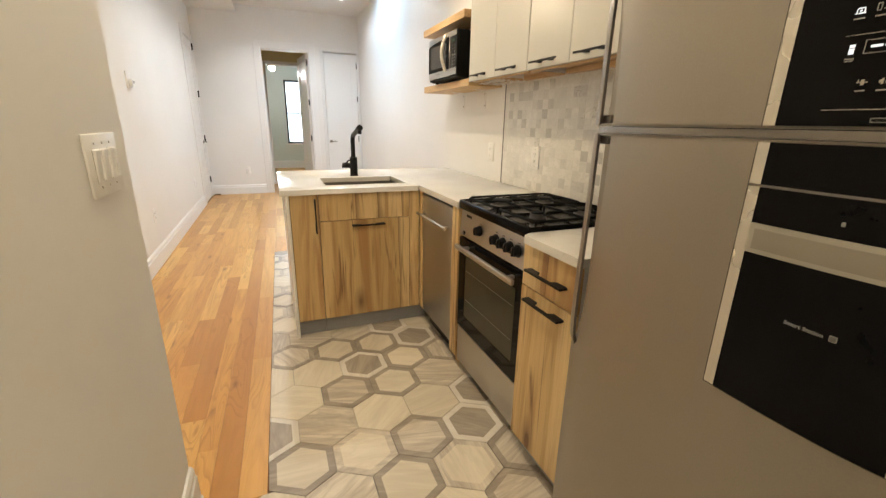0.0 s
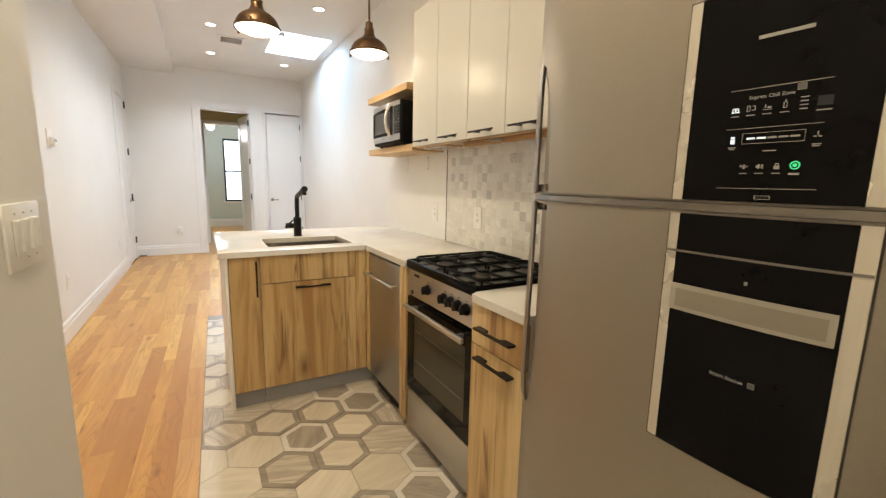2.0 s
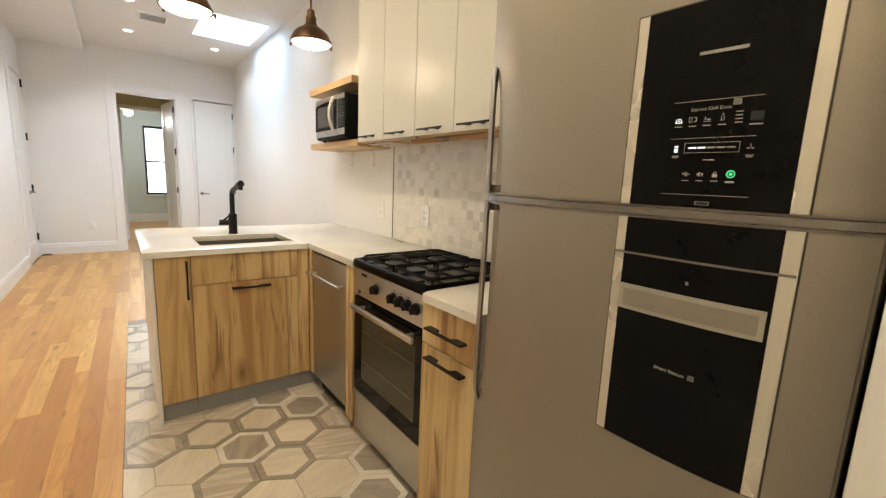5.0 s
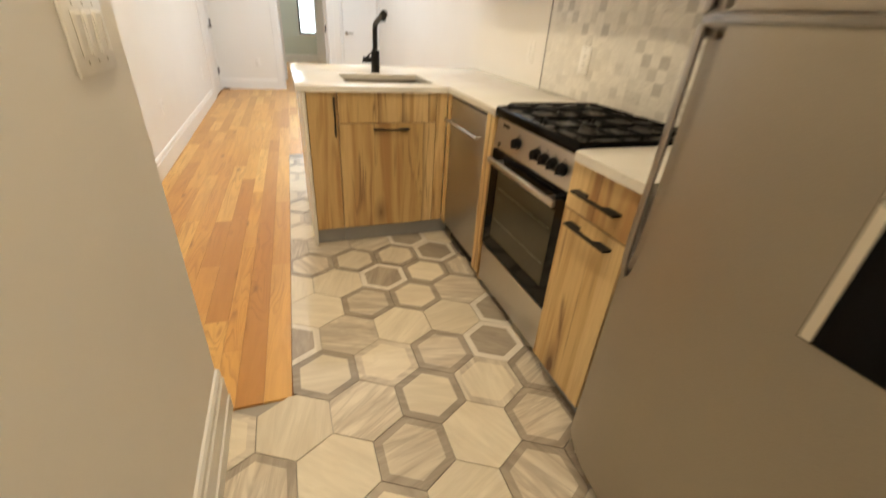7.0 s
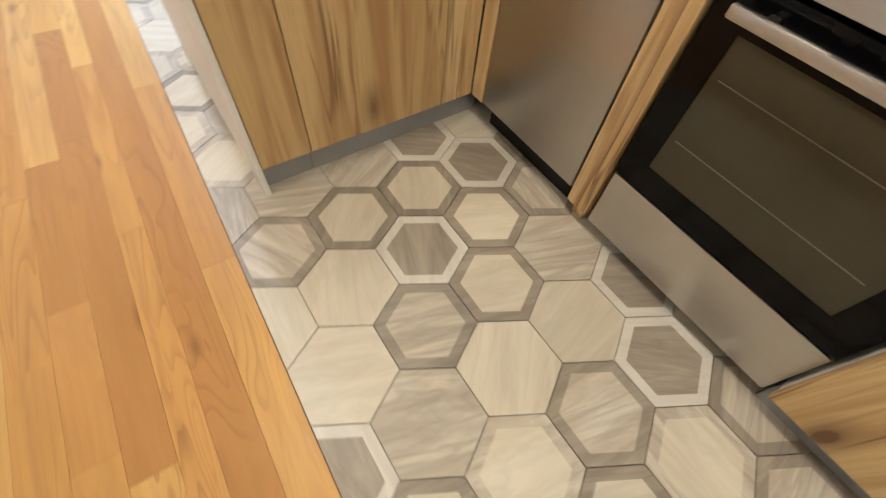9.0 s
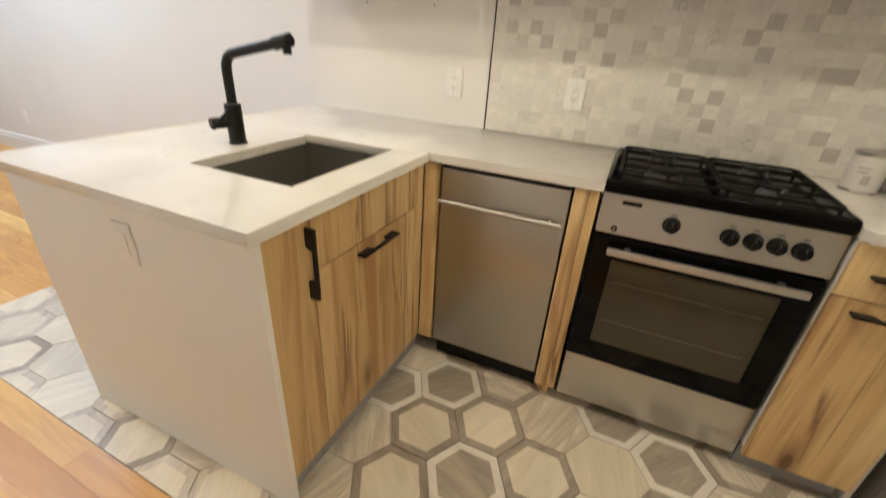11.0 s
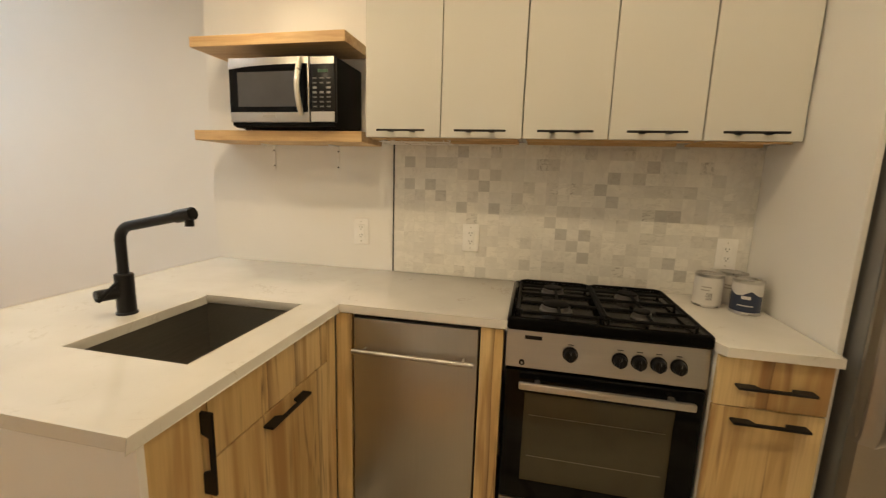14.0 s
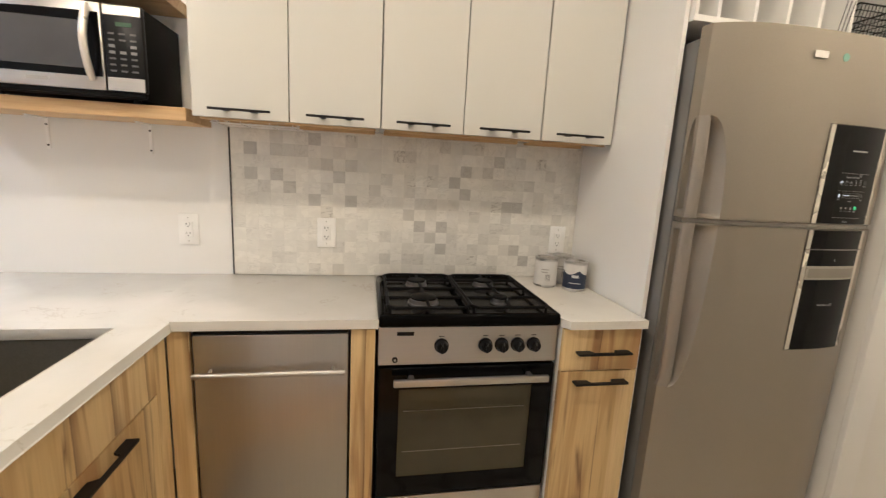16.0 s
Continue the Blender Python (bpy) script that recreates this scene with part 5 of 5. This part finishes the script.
mark("shield", um(0.525), 1.1620, 0.0046, 0.0060, KEYLIGHT, lo_glass)
words("lettering", "Smart Station", 0.0090, on_door(um(0.375), 1.0010), INK, lo_glass, "printed words Smart Station")
mark("icon_box", um(0.635), 1.0040, 0.009, 0.009, KEYLIGHT, lo_glass)
mark("icon_face", um(0.635), 1.0040, 0.0074, 0.0074, KEYGREY, lo_glass).location.x -= 0.0004
mark("badge", -1.905, 1.800, 0.050, 0.020, CHROME, ud, "small bright badge")
bp = part("sticker", cyl((0, 0, 0), (0, 0, 0.0012), 0.012, seg=20), plain("green_sticker", (0.20, 0.42, 0.36), 0.4), ud, "small green round sticker")
bp.data.transform(Matrix.Translation(-ORIGIN[fr.name]) @ on_door(-2.000, 1.800, 0.001) @ Matrix.Translation(ORIGIN[fr.name]))

# ---- small fittings ----


def outlet(name, m, label, kind="duplex", w=0.078, h=0.128):
    """A wall plate in its own plane (x across, z up, facing -y) laid at the pose m."""
    root = new(name)
    ORIGIN[root.name] = Vector((0, 0, 0))
    part("plate", box(-w / 2, w / 2, -0.006, 0, -h / 2, h / 2, 0.003), WHITEPLASTIC, root)
    if kind == "duplex":
        body = part("receptacle", box(-0.0175, 0.0175, -0.0085, -0.004, -0.034, 0.034, 0.002, 1), WHITEPLASTIC, root)
        for z in (-0.019, 0.019):
            for x in (-0.0065, 0.0065):
                part("slot", box(x - 0.0011, x + 0.0011, -0.0092, -0.006, z - 0.001, z + 0.007), SLOT, body)
            part("slot", cyl((0, -0.0092, z - 0.0075), (0, -0.006, z - 0.0075), 0.0024, seg=8), SLOT, body)
        part("screw", cyl((0, -0.0072, 0.048), (0, -0.005, 0.048), 0.0025, seg=8), GREYTRAY, root)
        part("screw", cyl((0, -0.0072, -0.048), (0, -0.005, -0.048), 0.0025, seg=8), GREYTRAY, root)
    elif kind == "switch":
        for x in (-0.046, 0.0, 0.046):
            b = box(-0.0165, 0.0165, -0.0105, -0.003, -0.034, 0.034, 0.002, 1)
            bmesh.ops.transform(b, matrix=pose(x, 0, 0, 4, 0, 0), verts=b.verts)
            rk = part("rocker", b, WHITEPLASTIC, root)
            part("slider", box(x + 0.009, x + 0.0145, -0.0135, -0.009, -0.030, 0.030, 0.001, 1), WHITEPLASTIC, rk)
            part("groove", box(x - 0.0175, x - 0.0163, -0.0066, -0.0055, -0.035, 0.035), GREYTRAY, rk)
            for z in (-0.045, 0.045):
                part("screw", cyl((x, -0.0072, z), (x, -0.005, z), 0.0025, seg=8), GREYTRAY, root)
    elif kind == "paddle":
        part("rocker", box(-0.0165, 0.0165, -0.0095, -0.004, -0.034, 0.034, 0.002, 1), WHITEPLASTIC, root)
    root.matrix_world = m
    return tagged(root, label, "switch" if kind != "duplex" else "outlet", "wall outlets" if kind == "duplex" else "")


KITCH = 270
outlet("wall_outlet", pose(0.0, 0.164, 1.103, 0, 0, KITCH), "white duplex wall outlet on the painted wall")
outlet("wall_outlet", pose(-0.009, -0.384, 1.105, 0, 0, KITCH), "white duplex wall outlet on the marble mosaic")
outlet("wall_outlet", pose(-0.009, -1.450, 1.100, 0, 0, KITCH), "white duplex wall outlet behind the paint cans")
outlet("wall_outlet", pose(XR, 4.80, 0.37, 0, 0, KITCH), "white duplex wall outlet on the living wall")
outlet("wall_outlet", pose(XL, 1.94, 0.445, 0, 0, 90), "white duplex wall outlet above the skirting")
outlet("wall_outlet", pose(XL, 4.26, 0.435, 0, 0, 90), "white duplex wall outlet above the skirting")
outlet("wall_outlet", pose(-1.822, YF, 0.417), "white duplex wall outlet on the end wall")
outlet("dimmer_switch", pose(XN, -1.292, 1.183, 0, 0, 90), "white three-gang dimmer switch plate", "switch", 0.188, 0.130)
outlet("wall_switch", pose(-1.362, 0.462, 0.768, 0, 0, 270), "white switch plate on the peninsula's end panel", "paddle", 0.072, 0.118)
th = thing("thermostat", (XL, 1.90, 1.57), "small white thermostat with a bracket on the wall", "thermostat")
part("plate", box(XL, XL + 0.010, 1.835, 1.955, 1.515, 1.645, 0.003), WHITEPLASTIC, th)
part("dial", box(XL + 0.010, XL + 0.038, 1.865, 1.945, 1.525, 1.585, 0.004), WHITEPLASTIC, th)
part("window", box(XL + 0.0375, XL + 0.0385, 1.875, 1.935, 1.553, 1.575), GREYTRAY, th)
ds = thing("door_stop", (XL + 0.06, 5.80, 0.0), "small brown door stop on the floor", "door stop")
part("base", box(XL + 0.03, XL + 0.13, 5.83, 5.88, 0.0, 0.018, 0.006), BRONZE, ds)


sp = thing("spring_door_stop", (XL + 0.018, -0.235, 0.06), "white spring door stop with a grey rubber tip on the skirting", "door stop")
part("base", cyl((XL + 0.017, -0.235, 0.06), (XL + 0.026, -0.235, 0.06), 0.015, seg=14), WHITEPLASTIC, sp)
part("spring", tube([(XL + 0.025 + 0.06 * k / 60, -0.235 + 0.008 * math.cos(k * 0.9), 0.06 + 0.008 * math.sin(k * 0.9)) for k in range(61)], 0.0022, 5), WHITEPLASTIC, sp)
part("tip", cyl((XL + 0.082, -0.235, 0.06), (XL + 0.108, -0.235, 0.06), 0.012, seg=12, bev=0.002), GREYTRAY, sp, "grey rubber tip")


def can(x, y, label, dark):
    r, h = 0.0500, 0.128
    c = thing("paint_can", (x, y, CT), label, "paint can", "paint cans on the counter")
    part("body", lathe([(r - 0.004, 0.0), (r, 0.002), (r, 0.006), (r - 0.002, 0.009), (r - 0.002, h - 0.010), (r, h - 0.007), (r, h), (r - 0.006, h), (r - 0.007, h - 0.006), (0.001, h - 0.006)], (x, y, CT), 36), TIN, c, "bare tin rims")
    part("lid", lathe([(r - 0.012, -0.004), (r - 0.012, 0.0), (r - 0.016, -0.003), (0.001, -0.003)], (x, y, CT + h), 32), TIN, c)
    lb = part("label", lathe([(r - 0.0012, 0.010), (r - 0.0012, h - 0.012)], (x, y, CT), 36), LABELWHITE, c, "white paper label")
    a0 = math.atan2(-0.56 - y, -1.84 - x)

    def wrap(z0, z1, h0, h1, mats, name, cut=0.0):
        bm = bmesh.new()
        k = 14
        lo = [bm.verts.new((x + (r - 0.0004) * math.cos(a0 + h0 + (h1 - h0) * i / k), y + (r - 0.0004) * math.sin(a0 + h0 + (h1 - h0) * i / k), CT + z0)) for i in range(k + 1)]
        hi = [bm.verts.new((x + (r - 0.0004) * math.cos(a0 + h0 + (h1 - h0) * i / k), y + (r - 0.0004) * math.sin(a0 + h0 + (h1 - h0) * i / k), CT + z1 - cut * abs(math.sin(5 * i / k)))) for i in range(k + 1)]
        for i in range(k):
            bm.faces.new((lo[i], lo[i + 1], hi[i + 1], hi[i]))
        part(name, bm, mats, lb)

    if dark:
        wrap(0.012, 0.092, -1.3, 1.3, NAVY, "navy_band", 0.02)
        wrap(0.060, 0.072, -0.25, 0.35, LABELWHITE, "name_bar")
        wrap(0.034, 0.038, -0.45, 0.55, LABELWHITE, "text_bar")
    else:
        for k in range(7):
            wrap(0.030, 0.058, 0.02 + 0.06 * k, 0.04 + 0.06 * k, SLOT, "barcode_line")
        wrap(0.066, 0.070, -0.4, 0.2, GREYTRAY, "text_bar")
        wrap(0.078, 0.082, -0.4, 0.3, GREYTRAY, "text_bar")


can(-0.150, -1.346, "white-labelled paint can with a barcode", False)
can(-0.215, -1.452, "navy and white labelled paint can", True)
can(-0.085, -1.455, "paint can half hidden behind two others", False)

# ---- mosaic splashback, board floor and hexagon floor, piece by piece ----


def plate(w, d, h, bev, mats):
    """A shared low slab with a bevelled top, centred on its origin, top at z = 0."""
    bm = bmesh.new()
    lo = [bm.verts.new((sx * w / 2, sy * d / 2, -h)) for sx, sy in ((-1, -1), (1, -1), (1, 1), (-1, 1))]
    up = [bm.verts.new((sx * w / 2, sy * d / 2, -bev)) for sx, sy in ((-1, -1), (1, -1), (1, 1), (-1, 1))]
    tp = [bm.verts.new((sx * (w / 2 - bev), sy * (d / 2 - bev), 0)) for sx, sy in ((-1, -1), (1, -1), (1, 1), (-1, 1))]
    for a, b in ((lo, up), (up, tp)):
        for i in range(4):
            bm.faces.new((a[i], a[(i + 1) % 4], b[(i + 1) % 4], b[i]))
    bm.faces.new(tp)
    return finish(bm, mats, 0)


def piece(name, me, parent, m):
    ob = new(name, me)
    ob.parent = parent
    ob.matrix_basis = m
    return ob


# splashback: a grout bed on the wall, small square tiles on it
SY0, SY1, SZ0, SZ1 = -1.536, -0.008, CT + 0.002, 1.555
splash = solo("splashback", box(-0.0082, -0.0005, SY0, SY1, SZ0, SZ1), SPLASHGROUT, (0, 0, 0), "small square marble mosaic splashback in white and grey", "splashback", kind="structure", smooth=0)
solo("splash_edge", box(-0.0105, -0.0005, SY1, SY1 + 0.006, SZ0, SZ1), SLOT, (0, SY1, SZ0), "thin dark metal edge strip of the splashback", "edge trim", kind="structure")
pitch = 0.0502
# tones of the stones, lowest row first: . pale, m grey, d dark grey, s streaked
TONES = (
    "......s...........m............",
    "...m........m.mm....s....d.....",
    "........m........d......d......",
    "............m...m.m..m.........",
    "...............d.d....mm..mm...",
    ".......s......m.....m..m.......",
    "......d..d.....mm.m...sdd......",
    "..m.d..m...s..m....d...........",
    ".d.d....d...m.s.s.d...mmmm.....",
    ".......m.m......m..d.m.........",
    ".d.dmm..m....sm.......d.m.s....",
    "......d..s.......m.ms..m.......",
    "...............................",
)
STONES = [splash_stone("marble_pale", (0.775, 0.755, 0.705), 0.30), splash_stone("marble_grey", (0.67, 0.652, 0.61), 0.42), splash_stone("marble_dark_grey", (0.565, 0.55, 0.518), 0.45), splash_stone("marble_streaked", (0.70, 0.68, 0.635), 1.0)]
LOOSE = [splash_stone("marble_pale_upper", (0.775, 0.755, 0.705), 0.30, True), splash_stone("marble_grey_upper", (0.67, 0.652, 0.61), 0.42, True), splash_stone("marble_dark_grey_upper", (0.565, 0.55, 0.518), 0.45, True), splash_stone("marble_streaked_upper", (0.70, 0.68, 0.635), 1.0, True)]
sq = [plate(pitch - 0.0006, pitch - 0.0006, 0.006, 0.0003, m) for m in STONES]
rng = random.Random(4)
cols, rows_n = int((SY1 - SY0) / pitch), int((SZ1 - SZ0) / pitch) + 1
rest = []
for i in range(cols + 1):
    y1 = SY1 - pitch * i
    w = min(pitch, y1 - SY0)
    if w < 0.006:
        continue
    for j in range(rows_n):
        z0 = SZ0 + pitch * j
        hh = min(pitch, SZ1 - z0)
        if hh < 0.006:
            continue
        m = Matrix(((0, 0, -1, -0.0085 + rng.uniform(-0.0002, 0.0002)), (-1, 0, 0, y1 - w / 2), (0, 1, 0, z0 + hh / 2), (0, 0, 0, 1)))
        m = m @ Matrix.Diagonal((w / pitch, hh / pitch, 1, 1))
        tone = ".mds".index(TONES[j][i]) if j < len(TONES) and i < len(TONES[j]) else 0
        if tone == 0 and rng.random() < 0.03:
            tone = 1
        if j < 9:
            piece("tile", sq[tone], splash, m)
        else:
            rest.append((tone, m))
top_rows = bmesh.new()
for tone, m in rest:
    b = bmesh.new()
    b.from_mesh(sq[tone])
    bmesh.ops.transform(b, matrix=m, verts=b.verts)
    for f in b.faces:
        f.material_index = tone
    me = bpy.data.meshes.new("tmp")
    b.to_mesh(me)
    b.free()
    top_rows.from_mesh(me)
    bpy.data.meshes.remove(me)
ob = part("upper_tiles", top_rows, LOOSE, splash, smooth=0)
ob["kind"] = "stuff"

# oak strips
PW = 0.096
lengths = (0.42, 0.58, 0.74, 0.9, 1.15)
strip = {q: plate(PW - 0.0005, q - 0.0005, 0.011, 0.0004, PLANK) for q in lengths}
rng = random.Random(11)


def strips(x0, x1, y0, y1):
    n = int((x1 - x0) / PW + 0.999)
    for i in range(n):
        xa = x1 - PW * i
        w = min(PW, xa - x0)
        if w < 0.004:
            continue
        y = y0 - rng.uniform(0, 0.4)
        while y < y1:
            q = rng.choice(lengths)
            a, b = max(y, y0), min(y + q, y1)
            if b - a > 0.01:
                piece("plank", strip[q], FLOOR_WOOD, pose(xa - w / 2 + SKEW * ((a + b) / 2 - 1.0), (a + b) / 2, rng.uniform(-0.0004, 0.0002), 0, 0, -math.degrees(math.atan(SKEW))) @ Matrix.Diagonal((w / PW, (b - a) / q, 1, 1)))
            y += q


strips(XN, TX, TY0, YF + 0.12)
strips(XL - 0.075, XN, YN, YF + 0.12)
strips(TX, XR, TY1, YF + 0.12)

# hexagon tiles with a framed face
HW = 0.243
HA = HW / math.sqrt(3)
HX, HY = -0.923, -1.036
KINDS = {
    "plain": (TILE_LIGHT, TILE_LIGHT), "streak": (TILE_STREAK, TILE_STREAK), "taupe_frame": (TILE_TAUPE, TILE_LIGHT), "taupe_streak": (TILE_TAUPE, TILE_STREAK),
    "white_frame": (TILE_WHITE, TILE_TAUPE), "soft_frame": (TILE_STREAK, TILE_LIGHT),
}
KNOWN = {
    (0, 0): "taupe_streak", (0, -1): "soft_frame", (0, -2): "taupe_frame", (0, 1): "white_frame",
    (-1, -1): "taupe_frame", (-1, 0): "soft_frame", (-1, -2): "streak", (-1, -3): "plain",
    (1, -1): "plain", (1, 0): "plain", (1, -2): "streak", (1, -3): "white_frame", (1, 1): "white_frame",
    (2, 0): "taupe_frame", (2, -1): "taupe_streak", (2, -2): "plain", (2, 1): "streak",
    (3, -1): "white_frame", (3, 0): "taupe_frame", (3, -2): "plain", (3, -3): "plain",
    (4, 0): "taupe_frame", (4, -1): "taupe_frame", (4, -2): "taupe_streak", (4, 1): "white_frame",
    (5, 0): "white_frame", (5, -1): "streak", (5, -2): "streak",
    (-2, 0): "plain", (-2, -1): "taupe_streak", (-2, -2): "plain", (-2, -3): "taupe_streak", (-3, -1): "plain", (-3, 0): "taupe_streak",
}


def clip(poly, axis, limit, keep, lean=0.0):
    out = []
    for p, q in zip(poly, poly[1:] + poly[:1]):
        a, b = (p[axis] - limit - lean * p[1]) * keep, (q[axis] - limit - lean * q[1]) * keep
        if a >= 0:
            out.append(p)
        if a * b < 0:
            s = a / (a - b)
            out.append((p[0] + s * (q[0] - p[0]), p[1] + s * (q[1] - p[1])))
    return out


def hexagon(r):
    return [(r * math.sin(radians(60 * k)), r * math.cos(radians(60 * k))) for k in range(6)]


def hex_mesh(kind, cuts):
    frame_mat, face_mat = KINDS[kind]
    outer, inner = hexagon(HA - 0.0016), hexagon(HA * 0.765)
    polys = [(inner, 1)] + [([outer[k], outer[(k + 1) % 6], inner[(k + 1) % 6], inner[k]], 0) for k in range(6)]
    bm = bmesh.new()
    for poly, mi in polys:
        for c in cuts:
            poly = clip(poly, *c)
        if len(poly) > 2:
            bm.faces.new([bm.verts.new((*p, 0.0)) for p in poly]).material_index = mi
    rim = outer
    for c in cuts:
        rim = clip(rim, *c)
    if len(rim) > 2:
        for p, q in zip(rim, rim[1:] + rim[:1]):
            bm.faces.new([bm.verts.new(v) for v in ((*p, 0.0), (*p, -0.008), (*q, -0.008), (*q, 0.0))])
    bmesh.ops.remove_doubles(bm, verts=bm.verts, dist=1e-5)
    return finish(bm, [frame_mat, face_mat], 0) if bm.faces else None


whole = {k: hex_mesh(k, []) for k in KINDS}
rng = random.Random(5)
for rr in range(-13, 16):
    y = HY + 1.5 * HA * rr
    for cc in range(-5, 5):
        x = HX + HW * cc + (HW / 2 if rr % 2 else 0)
        kind = KNOWN.get((rr, cc)) or rng.choice(("plain", "plain", "streak", "taupe_frame", "taupe_frame", "taupe_streak", "white_frame", "soft_frame"))
        if x - HW / 2 > -0.05 or y - HA > TY1 or y + HA < YB or (x - HW / 2 > -0.5 and y < 0.95):
            continue
        if -1.20 < x < -0.1 and 0.24 < y < 0.80:
            continue
        cuts = []
        low = y + HA < TY0 or (y < TY0)
        left = XN if low else TX + 0.0025 + SKEW * (y - 1.0)
        if x + HW / 2 < left + 0.004:
            continue
        if x - HW / 2 < left + 0.01:
            cuts.append((0, left - x, 1, 0.0 if low else SKEW))
        if low and y + HA > TY0 and x - HW / 2 < TX:
            cuts.append((1, TY0 - y, -1))
        if y + HA > TY1:
            cuts.append((1, TY1 - y, -1))
        me = hex_mesh(kind, cuts) if cuts else whole[kind]
        if me:
            piece("hex_tile", me, FLOOR_TILE, pose(x, y, rng.uniform(-0.0003, 0.0003)))
